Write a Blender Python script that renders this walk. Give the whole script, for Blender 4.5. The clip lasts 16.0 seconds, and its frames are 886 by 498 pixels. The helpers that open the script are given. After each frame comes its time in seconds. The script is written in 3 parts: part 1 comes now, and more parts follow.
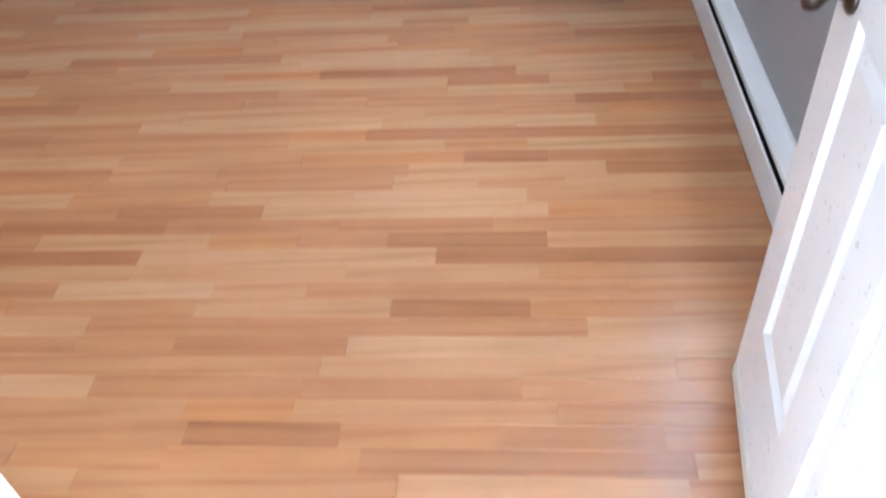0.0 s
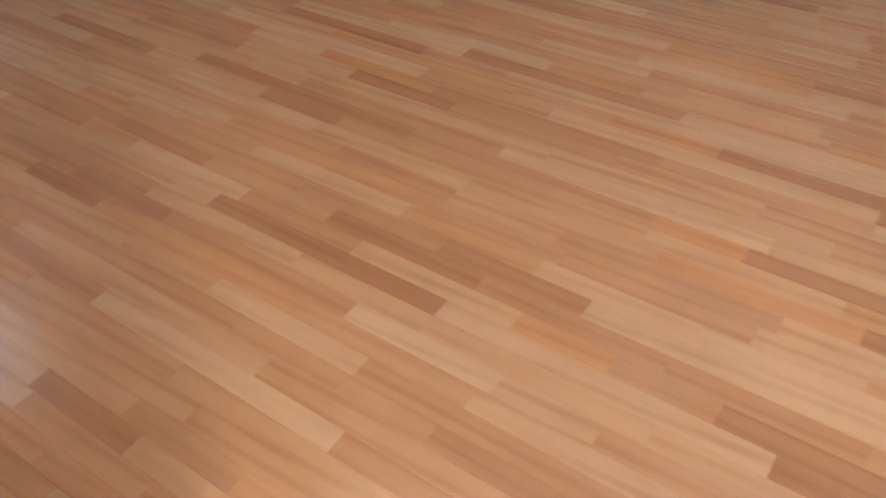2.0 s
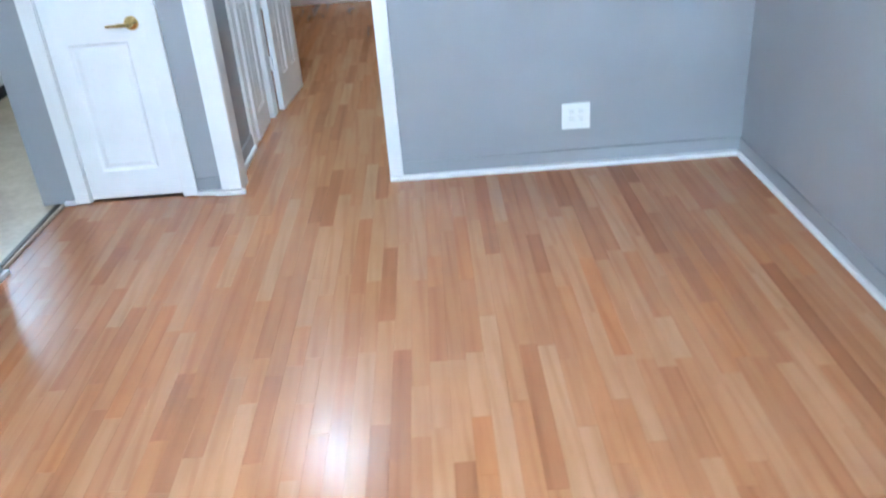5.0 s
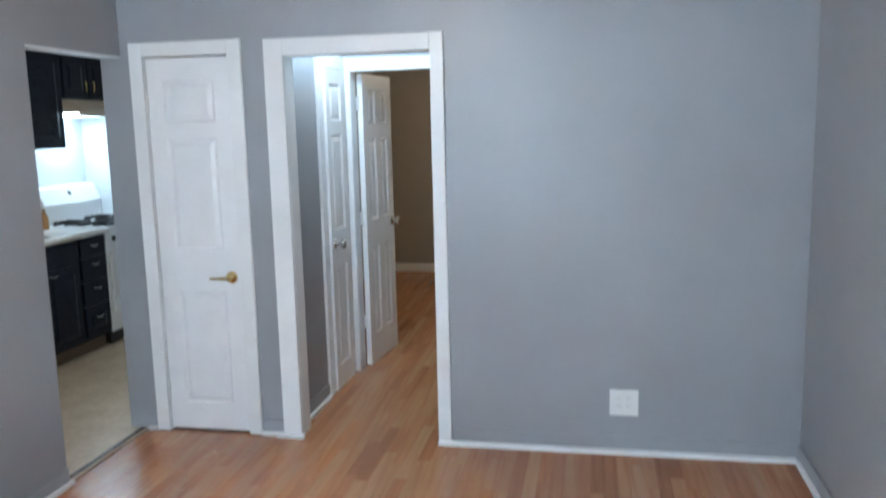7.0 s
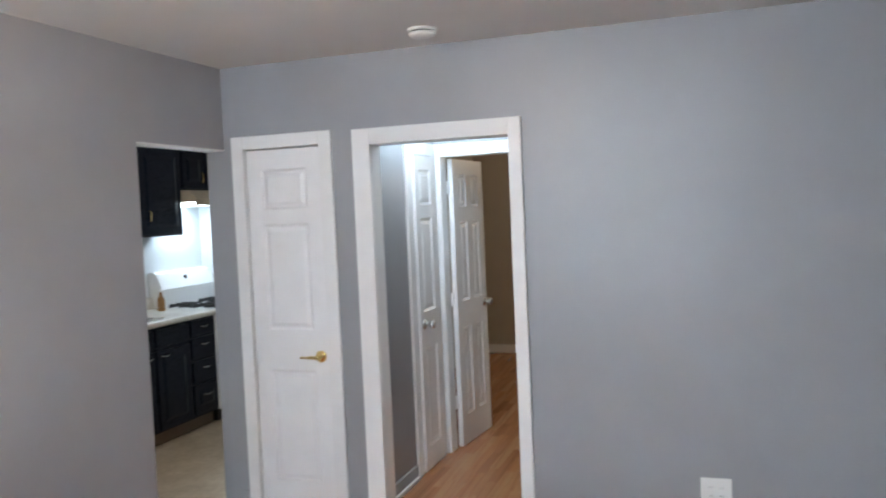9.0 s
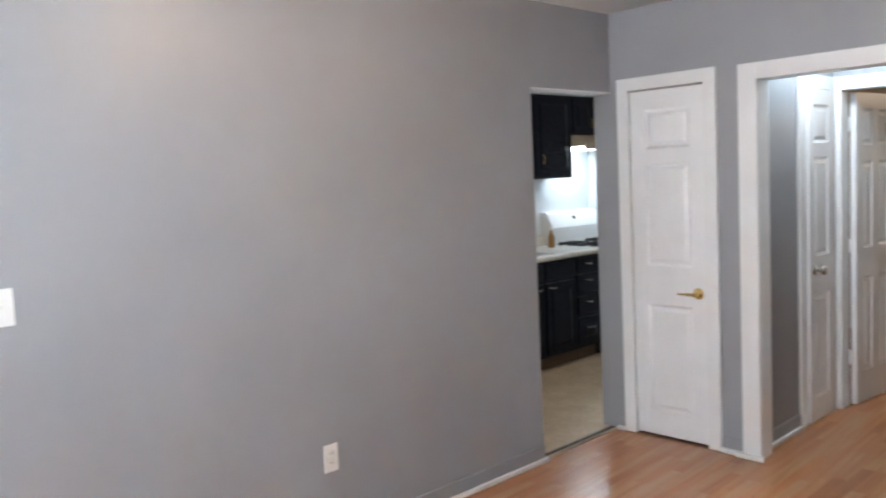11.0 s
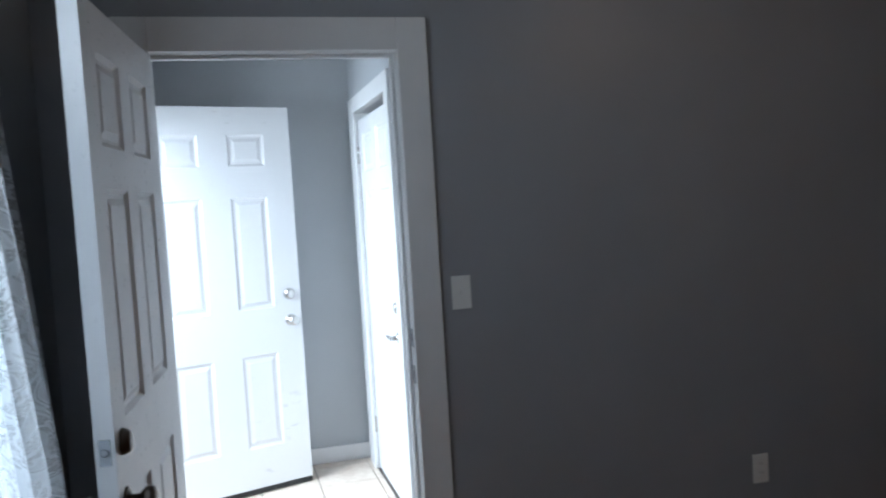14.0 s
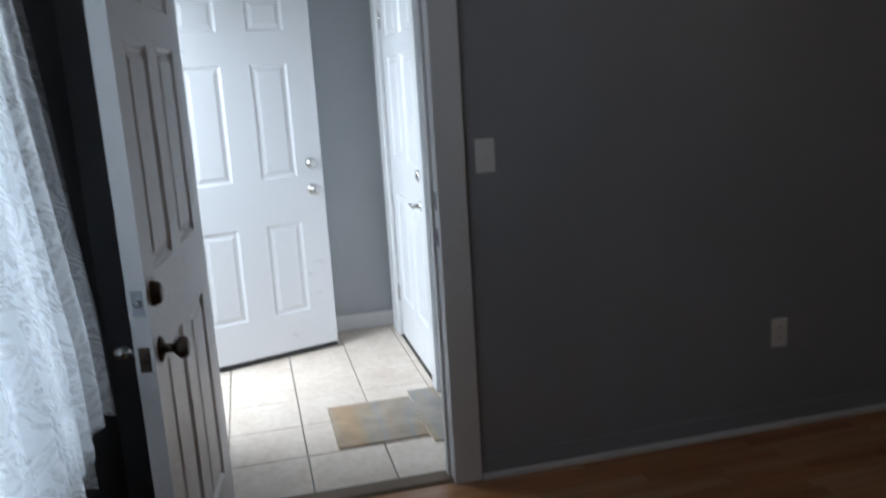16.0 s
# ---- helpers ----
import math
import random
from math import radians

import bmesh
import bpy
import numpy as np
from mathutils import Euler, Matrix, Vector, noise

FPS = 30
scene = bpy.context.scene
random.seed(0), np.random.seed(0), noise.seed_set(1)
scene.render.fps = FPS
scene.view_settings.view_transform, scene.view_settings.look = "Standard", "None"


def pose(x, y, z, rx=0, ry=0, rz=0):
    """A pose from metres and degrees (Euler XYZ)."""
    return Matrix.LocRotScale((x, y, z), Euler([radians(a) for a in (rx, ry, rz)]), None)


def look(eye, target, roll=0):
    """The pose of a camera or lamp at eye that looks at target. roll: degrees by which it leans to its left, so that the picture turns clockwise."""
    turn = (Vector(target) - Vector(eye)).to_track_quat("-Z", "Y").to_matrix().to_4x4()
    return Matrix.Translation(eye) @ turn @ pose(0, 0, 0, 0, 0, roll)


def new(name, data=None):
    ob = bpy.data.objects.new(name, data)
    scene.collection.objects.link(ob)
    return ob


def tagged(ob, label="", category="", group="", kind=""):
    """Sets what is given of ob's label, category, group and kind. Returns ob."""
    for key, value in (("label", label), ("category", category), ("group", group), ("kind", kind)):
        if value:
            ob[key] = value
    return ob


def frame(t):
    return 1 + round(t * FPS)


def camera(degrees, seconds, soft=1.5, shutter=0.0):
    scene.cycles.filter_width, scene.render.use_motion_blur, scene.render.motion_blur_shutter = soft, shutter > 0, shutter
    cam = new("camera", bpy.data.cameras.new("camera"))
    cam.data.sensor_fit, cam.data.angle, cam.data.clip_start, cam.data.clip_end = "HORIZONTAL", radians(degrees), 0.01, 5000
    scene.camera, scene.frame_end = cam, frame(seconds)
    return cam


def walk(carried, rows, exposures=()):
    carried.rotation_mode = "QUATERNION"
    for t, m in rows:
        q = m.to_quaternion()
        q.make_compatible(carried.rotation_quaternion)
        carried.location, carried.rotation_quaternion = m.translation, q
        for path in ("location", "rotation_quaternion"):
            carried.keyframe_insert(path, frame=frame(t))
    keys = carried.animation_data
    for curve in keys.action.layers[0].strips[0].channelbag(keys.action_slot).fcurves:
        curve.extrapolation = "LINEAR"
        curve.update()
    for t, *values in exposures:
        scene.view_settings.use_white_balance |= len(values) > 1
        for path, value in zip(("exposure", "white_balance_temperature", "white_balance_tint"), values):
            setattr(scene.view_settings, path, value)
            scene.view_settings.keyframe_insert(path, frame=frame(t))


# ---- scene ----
cam = camera(57.36, 16.0, soft=1.9, shutter=0.5)
PATH = [
    (0, (-0.315, -3.898, 1.404, 47.08, 3.81, -86.48)),
    (0.5, (-0.326, -3.898, 1.375, 42.51, 2.90, -85.24)),
    (1, (-0.232, -3.875, 1.375, 40.65, 3.53, -81.55)),
    (1.5, (0.012, -3.767, 1.438, 43.75, 3.83, -65.57)),
    (2, (0.160, -3.742, 1.402, 46.87, 3.66, -54.75)),
    (2.5, (0.339, -3.710, 1.490, 46.76, 5.10, -44.97)),
    (3, (0.610, -3.746, 1.526, 48.58, 3.62, -31.70)),
    (3.2, (0.712, -3.710, 1.538, 48.03, 3.35, -28.76)),
    (5.5, (2.179, -3.760, 1.557, 66.24, 2.35, 4.27)),
    (6, (2.391, -3.814, 1.617, 69.72, 0.72, 8.56)),
    (6.5, (2.434, -3.887, 1.599, 76.47, 1.06, 11.25)),
    (7, (2.405, -3.876, 1.619, 81.18, 1.34, 10.66)),
    (7.5, (2.437, -3.847, 1.577, 87.86, 1.53, 11.91)),
    (8, (2.476, -3.848, 1.637, 88.40, 1.55, 12.87)),
    (10.5, (2.738, -3.987, 1.546, 84.30, 3.70, 38.24)),
    (11, (2.744, -4.020, 1.540, 85.06, 2.69, 46.07)),
    (11.5, (2.735, -4.031, 1.529, 85.72, 3.11, 50.97)),
    (12, (2.731, -4.051, 1.517, 85.65, 3.61, 56.77)),
    (12.5, (2.727, -4.061, 1.533, 85.54, 3.87, 61.09)),
    (13, (2.730, -4.073, 1.521, 85.53, 3.76, 64.84)),
    (13.5, (2.722, -4.082, 1.530, 85.90, 3.54, 70.38)),
    (14, (2.727, -4.093, 1.536, 86.51, 3.40, 74.62)),
    (14.5, (2.733, -4.105, 1.536, 87.10, 3.12, 78.57)),
    (15, (2.738, -4.119, 1.546, 87.24, 2.42, 80.77)),
    (15.5, (2.731, -4.118, 1.518, 83.67, 2.58, 78.81)),
    (15.8, (2.722, -4.111, 1.493, 80.26, 3.07, 77.52)),
    (16, (2.715, -4.103, 1.476, 78.15, 3.47, 76.08)),
]
EXPOSURES = [(0, 0.3, 5600, 9), (0.5, -0.15, 5600, 9), (1, -0.2, 5700, 9), (2, 0.1, 6200, 10), (3.2, 0.7, 5900, 6), (5.5, 1.1, 4850, -2), (6.5, 0.7, 5150, 0),
             (7, 0.38, 5450, 2), (7.5, 0.3, 5850, 4), (8.2, 0.28, 5950, 6), (10.5, 0.34, 6250, 9), (11.5, 0.26, 6300, 10), (12.5, -0.6, 6300, 9), (13, -1.2, 6100, 7),
             (13.5, -1.95, 5900, 6), (14, -2.7, 5750, 7), (14.5, -3.1, 5800, 8), (15, -3.38, 5900, 8), (16, -3.38, 6000, 9)]
walk(cam, [(t, pose(*p)) for t, p in PATH], EXPOSURES)

# ---- world and light ----
world = bpy.data.worlds.new("overcast_sky")
scene.world = world
world.use_nodes = True
wn = world.node_tree
sky = wn.nodes.new("ShaderNodeTexSky")
sky.sky_type, sky.sun_disc = "NISHITA", False
sky.sun_elevation, sky.sun_rotation = radians(40), radians(150)
wn.links.new(sky.outputs[0], wn.nodes["Background"].inputs[0])
wn.nodes["Background"].inputs[1].default_value = 0.12


def lamp(name, kind, m, energy, colour, size=0.2, size_y=None):
    data = bpy.data.lights.new(name, kind)
    data.energy, data.color = energy, colour
    if kind == "AREA":
        data.shape, data.size, data.size_y = "RECTANGLE", size, size_y or size
    elif kind == "POINT":
        data.shadow_soft_size = size
    elif kind == "SUN":
        data.angle = size
    ob = new(name, data)
    ob.matrix_world = m
    return ob


DAY = (0.86, 0.94, 1.0)
WARM = (1.0, 0.68, 0.41)
COOL = (0.80, 0.93, 1.0)
lamp("sun", "SUN", look((0, -20, 18), (0, 0, 0)), 0.8, (1.0, 0.97, 0.92), radians(12))
lamp("window_daylight", "AREA", look((1.43, -5.1, 1.7), (1.43, -4.0, 1.25)), 270, DAY, 1.3, 1.3)
lamp("entrance_daylight", "AREA", look((-0.96, -5.5, 2.0), (-1.45, -4.0, 0.7)), 1560, DAY, 1.6, 1.6)
lamp("ceiling_lamp_light", "POINT", pose(1.35, -2.2, 2.37), 25, WARM, 0.05)
lamp("hall_lamp_light", "POINT", pose(1.0, 0.55, 2.30), 24, COOL, 0.13)
lamp("hood_light", "AREA", look((-1.66, 1.95, 1.715), (-1.66, 1.95, 0)), 3.6, COOL, 0.3, 0.12)
# unseen point light, added to brighten the kitchen and its floor
lamp("kitchen_fill_light", "POINT", pose(-0.7, 0.2, 2.3), 12, (1.0, 0.88, 0.74), 0.1)
lamp("bedroom_lamp_light", "POINT", pose(2.0, 3.4, 2.3), 26, (1.0, 0.78, 0.52), 0.1)

# ---- materials ----


def nodes_of(name):
    mat = bpy.data.materials.new(name)
    mat.use_nodes = True
    nt = mat.node_tree
    return mat, nt, nt.nodes["Principled BSDF"]


def noise_node(nt, scale, detail=4, rough=0.55, stretch=None, offset=None):
    geo = nt.nodes.new("ShaderNodeNewGeometry")
    mapping = nt.nodes.new("ShaderNodeMapping")
    nt.links.new(geo.outputs["Position"], mapping.inputs["Vector"])
    if stretch:
        mapping.inputs["Scale"].default_value = stretch
    if offset:
        nt.links.new(offset, mapping.inputs["Location"])
    n = nt.nodes.new("ShaderNodeTexNoise")
    n.inputs["Scale"].default_value, n.inputs["Detail"].default_value, n.inputs["Roughness"].default_value = scale, detail, rough
    nt.links.new(mapping.outputs[0], n.inputs["Vector"])
    return n


def ramp_node(nt, fac, stops):
    r = nt.nodes.new("ShaderNodeValToRGB")
    while len(r.color_ramp.elements) < len(stops):
        r.color_ramp.elements.new(0.5)
    for e, (p, c) in zip(r.color_ramp.elements, stops):
        e.position, e.color = p, (*c, 1)
    nt.links.new(fac, r.inputs[0])
    return r


def mix_node(nt, fac, a, b, mode="MIX"):
    m = nt.nodes.new("ShaderNodeMix")
    m.data_type, m.blend_type = "RGBA", mode
    for slot, v in ((0, fac), (6, a), (7, b)):
        if hasattr(v, "links"):
            nt.links.new(v, m.inputs[slot])
        else:
            m.inputs[slot].default_value = v if slot == 0 else (*v, 1)
    return m.outputs[2]


def bump_on(nt, bsdf, height, strength, distance):
    b = nt.nodes.new("ShaderNodeBump")
    b.inputs["Strength"].default_value, b.inputs["Distance"].default_value = strength, distance
    nt.links.new(height, b.inputs["Height"])
    nt.links.new(b.outputs[0], bsdf.inputs["Normal"])


def paint(name, colour, rough=0.5, vary=0.06, grain=260, bump=0.15, stain=1.3):
    mat, nt, bsdf = nodes_of(name)
    big = noise_node(nt, stain, 3)
    fine = noise_node(nt, grain, 2)
    lo = tuple(c * (1 - vary) for c in colour)
    hi = tuple(min(1, c * (1 + vary)) for c in colour)
    col = ramp_node(nt, big.outputs[0], [(0.3, lo), (0.7, hi)])
    nt.links.new(col.outputs[0], bsdf.inputs["Base Color"])
    r = ramp_node(nt, fine.outputs[0], [(0.3, (rough - 0.05,) * 3), (0.7, (rough + 0.06,) * 3)])
    nt.links.new(r.outputs[0], bsdf.inputs["Roughness"])
    bump_on(nt, bsdf, fine.outputs[0], bump, 0.002)
    return mat


def metal(name, colour, rough):
    mat, nt, bsdf = nodes_of(name)
    bsdf.inputs["Metallic"].default_value = 1
    n = noise_node(nt, 25, 2)
    c = ramp_node(nt, n.outputs[0], [(0.3, tuple(v * 0.95 for v in colour)), (0.7, colour)])
    nt.links.new(c.outputs[0], bsdf.inputs["Base Color"])
    r = ramp_node(nt, n.outputs[0], [(0.2, (rough * 0.95,) * 3), (0.8, (rough * 1.1,) * 3)])
    nt.links.new(r.outputs[0], bsdf.inputs["Roughness"])
    return mat


def oak(name, island):
    """Finished red oak strips: each strip its own tone, with grain along the strip."""
    mat, nt, bsdf = nodes_of(name)
    if island:
        rnd = nt.nodes.new("ShaderNodeNewGeometry").outputs["Random Per Island"]
    else:
        rnd = nt.nodes.new("ShaderNodeObjectInfo").outputs["Random"]
    scale = nt.nodes.new("ShaderNodeMath")
    scale.operation = "MULTIPLY"
    nt.links.new(rnd, scale.inputs[0])
    scale.inputs[1].default_value = 37.0
    grain = noise_node(nt, 1.0, 4, 0.55, (34, 1.7, 1), scale.outputs[0])
    pores = noise_node(nt, 1.0, 3, 0.6, (330, 14, 1), scale.outputs[0])
    cloud = noise_node(nt, 1.0, 2, 0.5, (11, 3.4, 1), scale.outputs[0])
    tone = ramp_node(nt, rnd, [(0.0, (0.276, 0.114, 0.046)), (0.08, (0.307, 0.132, 0.056)), (0.2, (0.351, 0.158, 0.070)), (0.5, (0.378, 0.179, 0.081)),
                               (0.62, (0.386, 0.165, 0.064)), (0.7, (0.396, 0.193, 0.090)), (0.9, (0.406, 0.206, 0.100)), (1.0, (0.431, 0.233, 0.120))])
    spread = noise_node(nt, 1.0, 2, 0.5, (7, 1.6, 1), scale.outputs[0])
    # cathedral figure: rings of a log cut lengthwise, shifted from strip to strip
    geo = nt.nodes.new("ShaderNodeNewGeometry")
    mapping = nt.nodes.new("ShaderNodeMapping")
    nt.links.new(geo.outputs["Position"], mapping.inputs["Vector"])
    nt.links.new(scale.outputs[0], mapping.inputs["Location"])
    mapping.inputs["Scale"].default_value = (13, 1.3, 1)
    wave = nt.nodes.new("ShaderNodeTexWave")
    wave.wave_type, wave.rings_direction = "RINGS", "Z"
    wave.inputs["Scale"].default_value, wave.inputs["Distortion"].default_value = 0.5, 4.2
    wave.inputs["Detail"].default_value, wave.inputs["Detail Scale"].default_value = 2, 0.9
    nt.links.new(mapping.outputs[0], wave.inputs["Vector"])
    g = ramp_node(nt, grain.outputs[0], [(0.32, (0.78, 0.70, 0.62)), (0.55, (1.0, 1.0, 1.0)), (0.8, (1.08, 1.09, 1.1))])
    c1 = mix_node(nt, 0.28, tone.outputs[0], g.outputs[0], "MULTIPLY")
    figure = ramp_node(nt, spread.outputs[0], [(0.35, (0.1,) * 3), (0.75, (0.62,) * 3)])
    w = ramp_node(nt, wave.outputs[0], [(0.0, (0.72, 0.64, 0.56)), (0.4, (1, 1, 1)), (1.0, (1.02, 1.02, 1.02))])
    c2 = mix_node(nt, figure.outputs[0], c1, w.outputs[0], "MULTIPLY")
    f = ramp_node(nt, pores.outputs[0], [(0.34, (0.86, 0.82, 0.78)), (0.47, (1, 1, 1))])
    c3 = mix_node(nt, 0.3, c2, f.outputs[0], "MULTIPLY")
    fg = ramp_node(nt, cloud.outputs[0], [(0.2, (0.91, 0.87, 0.83)), (0.8, (1.06, 1.07, 1.08))])
    c4 = mix_node(nt, 0.9, c3, fg.outputs[0], "MULTIPLY")
    nt.links.new(c4, bsdf.inputs["Base Color"])
    sheen = ramp_node(nt, noise_node(nt, 2.2, 4).outputs[0], [(0.3, (0.21,) * 3), (0.7, (0.262,) * 3)])
    nt.links.new(sheen.outputs[0], bsdf.inputs["Roughness"])
    bump_on(nt, bsdf, noise_node(nt, 3.5, 2).outputs[0], 0.12, 0.006)
    return mat


def tile_mat(name, a, b, rough):
    mat, nt, bsdf = nodes_of(name)
    n1 = noise_node(nt, 5.5, 6, 0.65)
    n2 = noise_node(nt, 28, 4)
    col = ramp_node(nt, n1.outputs[0], [(0.35, a), (0.65, b)])
    spot = ramp_node(nt, n2.outputs[0], [(0.35, (0.86, 0.84, 0.8)), (0.6, (1, 1, 1))])
    nt.links.new(mix_node(nt, 0.8, col.outputs[0], spot.outputs[0], "MULTIPLY"), bsdf.inputs["Base Color"])
    bsdf.inputs["Roughness"].default_value = rough
    bump_on(nt, bsdf, n2.outputs[0], 0.1, 0.002)
    return mat


def glass_mat():
    mat, nt, bsdf = nodes_of("window_glass")
    bsdf.inputs["Transmission Weight"].default_value = 1
    bsdf.inputs["Roughness"].default_value = 0.02
    bsdf.inputs["Base Color"].default_value = (0.97, 0.99, 1, 1)
    return mat


def glow(name, colour, strength):
    mat, nt, bsdf = nodes_of(name)
    bsdf.inputs["Emission Color"].default_value = (*colour, 1)
    bsdf.inputs["Emission Strength"].default_value = strength
    return mat


def lace():
    """White net with a woven flower pattern: dense sprigs on an open ground, tighter along the border."""
    mat, nt, bsdf = nodes_of("white_lace")
    coord = nt.nodes.new("ShaderNodeTexCoord")
    uv = coord.outputs["UV"]
    vor = nt.nodes.new("ShaderNodeTexVoronoi")
    vor.feature = "DISTANCE_TO_EDGE"
    vor.inputs["Scale"].default_value = 110
    warp = nt.nodes.new("ShaderNodeTexNoise")
    warp.inputs["Scale"].default_value, warp.inputs["Detail"].default_value = 22, 3
    nt.links.new(uv, warp.inputs["Vector"])
    bent = mix_node(nt, 0.07, (0, 0, 0), warp.outputs["Color"])
    add = nt.nodes.new("ShaderNodeVectorMath")
    nt.links.new(uv, add.inputs[0])
    nt.links.new(bent, add.inputs[1])
    nt.links.new(add.outputs[0], vor.inputs["Vector"])
    veins = ramp_node(nt, vor.outputs["Distance"], [(0.03, (0.7,) * 3), (0.12, (0, 0, 0))])
    sprig = nt.nodes.new("ShaderNodeTexNoise")
    sprig.inputs["Scale"].default_value, sprig.inputs["Detail"].default_value, sprig.inputs["Distortion"].default_value = 12, 2, 1.3
    nt.links.new(uv, sprig.inputs["Vector"])
    leaf = ramp_node(nt, sprig.outputs[0], [(0.36, (0.55,) * 3), (0.40, (1, 1, 1)), (0.43, (0.12,) * 3), (0.48, (0.15,) * 3), (0.50, (1, 1, 1)), (0.56, (0.95,) * 3),
                                            (0.58, (0.12,) * 3), (0.62, (0.2,) * 3), (0.65, (1, 1, 1))])
    both = mix_node(nt, 1.0, veins.outputs[0], leaf.outputs[0], "LIGHTEN")
    dens = nt.nodes.new("ShaderNodeMapRange")
    nt.links.new(both, dens.inputs["Value"])
    dens.inputs["To Min"].default_value, dens.inputs["To Max"].default_value = 0.42, 0.99
    bsdf.inputs["Base Color"].default_value = (0.86, 0.88, 0.9, 1)
    bsdf.inputs["Roughness"].default_value = 0.85
    tr = nt.nodes.new("ShaderNodeBsdfTranslucent")
    tr.inputs[0].default_value = (0.86, 0.89, 0.92, 1)
    mixed = nt.nodes.new("ShaderNodeMixShader")
    mixed.inputs[0].default_value = 0.78
    nt.links.new(bsdf.outputs[0], mixed.inputs[1])
    nt.links.new(tr.outputs[0], mixed.inputs[2])
    clear = nt.nodes.new("ShaderNodeBsdfTransparent")
    final = nt.nodes.new("ShaderNodeMixShader")
    nt.links.new(dens.outputs[0], final.inputs[0])
    nt.links.new(clear.outputs[0], final.inputs[1])
    nt.links.new(mixed.outputs[0], final.inputs[2])
    nt.links.new(final.outputs[0], nt.nodes["Material Output"].inputs[0])
    bump_on(nt, bsdf, both, 0.6, 0.003)
    return mat


GREY = paint("grey_wall_paint", (0.29, 0.295, 0.313), 0.40, 0.06, 190, 0.16, 1.4)
FOYER_GREY = paint("pale_foyer_paint", (0.46, 0.48, 0.50), 0.5, 0.04)
TAN = paint("tan_bedroom_paint", (0.36, 0.32, 0.27), 0.55, 0.05)
PALE = paint("pale_kitchen_paint", (0.66, 0.69, 0.72), 0.45, 0.04)
CEIL = paint("ceiling_paint", (0.66, 0.64, 0.61), 0.5, 0.06, 120, 0.2, 0.8)
WHITE = paint("white_gloss_paint", (0.76, 0.76, 0.76), 0.34, 0.03, 90, 0.08, 4)
DOORWHITE = paint("white_door_paint", (0.78, 0.78, 0.79), 0.32, 0.03, 70, 0.06, 5)
CREAM = paint("aged_trim_paint", (0.6, 0.57, 0.5), 0.4, 0.08, 90, 0.08, 6)
PLASTIC = paint("white_plastic", (0.78, 0.78, 0.76), 0.3, 0.02, 200, 0.02)
NAVY = paint("black_navy_cabinet_paint", (0.004, 0.006, 0.014), 0.3, 0.15, 80, 0.1, 6)
NAVY.node_tree.nodes["Principled BSDF"].inputs["Specular IOR Level"].default_value = 0.22
KICK = paint("brown_toe_kick", (0.13, 0.085, 0.05), 0.5, 0.15)
LAMINATE = tile_mat("pale_laminate", (0.62, 0.61, 0.58), (0.74, 0.73, 0.7), 0.25)
ENAMEL = paint("white_enamel", (0.8, 0.81, 0.82), 0.15, 0.02, 60, 0.02)
STEELBEIGE = paint("beige_hood_enamel", (0.55, 0.47, 0.36), 0.3, 0.05)
DARK = paint("black_iron", (0.012, 0.012, 0.013), 0.45, 0.2)
BRASS = metal("brass", (0.83, 0.63, 0.27), 0.18)
NICKEL = metal("brushed_nickel", (0.62, 0.61, 0.59), 0.25)
BRONZE = metal("aged_bronze", (0.10, 0.08, 0.068), 0.28)
STEEL = metal("dull_steel", (0.30, 0.31, 0.33), 0.35)
LINO = tile_mat("beige_vinyl", (0.52, 0.42, 0.30), (0.66, 0.56, 0.43), 0.3)
TILE = tile_mat("cream_ceramic", (0.66, 0.55, 0.46), (0.77, 0.68, 0.59), 0.28)
GROUT = paint("grey_grout", (0.2, 0.18, 0.16), 0.9, 0.2)
OAK = oak("red_oak_strip", False)
OAKJOIN = oak("red_oak_strip_joined", True)
SUBFLOOR = paint("dark_joint", (0.12, 0.06, 0.03), 0.8, 0.2)
HEATER = paint("heater_enamel", (0.7, 0.71, 0.72), 0.35, 0.03)
GLASS = glass_mat()
LACE = lace()
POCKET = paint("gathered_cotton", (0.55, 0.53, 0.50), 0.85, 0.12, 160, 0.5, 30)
CONCRETE = paint("outside_concrete", (0.3, 0.3, 0.29), 0.9, 0.15, 30, 0.3)


def mat_weave():
    mat, nt, bsdf = nodes_of("woven_mat")
    n = noise_node(nt, 9, 4)
    fine = noise_node(nt, 500, 2)
    band = noise_node(nt, 1.0, 1, 0.5, (0.4, 6.5, 1))
    col = ramp_node(nt, band.outputs[0], [(0.36, (0.40, 0.32, 0.24)), (0.44, (0.36, 0.34, 0.32)), (0.50, (0.42, 0.34, 0.25)), (0.60, (0.46, 0.32, 0.20))])
    sh = ramp_node(nt, n.outputs[0], [(0.3, (0.75, 0.75, 0.75)), (0.7, (1.1, 1.1, 1.1))])
    nt.links.new(mix_node(nt, 0.8, col.outputs[0], sh.outputs[0], "MULTIPLY"), bsdf.inputs["Base Color"])
    bsdf.inputs["Roughness"].default_value = 0.95
    bump_on(nt, bsdf, fine.outputs[0], 0.8, 0.004)
    return mat


WEAVE = mat_weave()


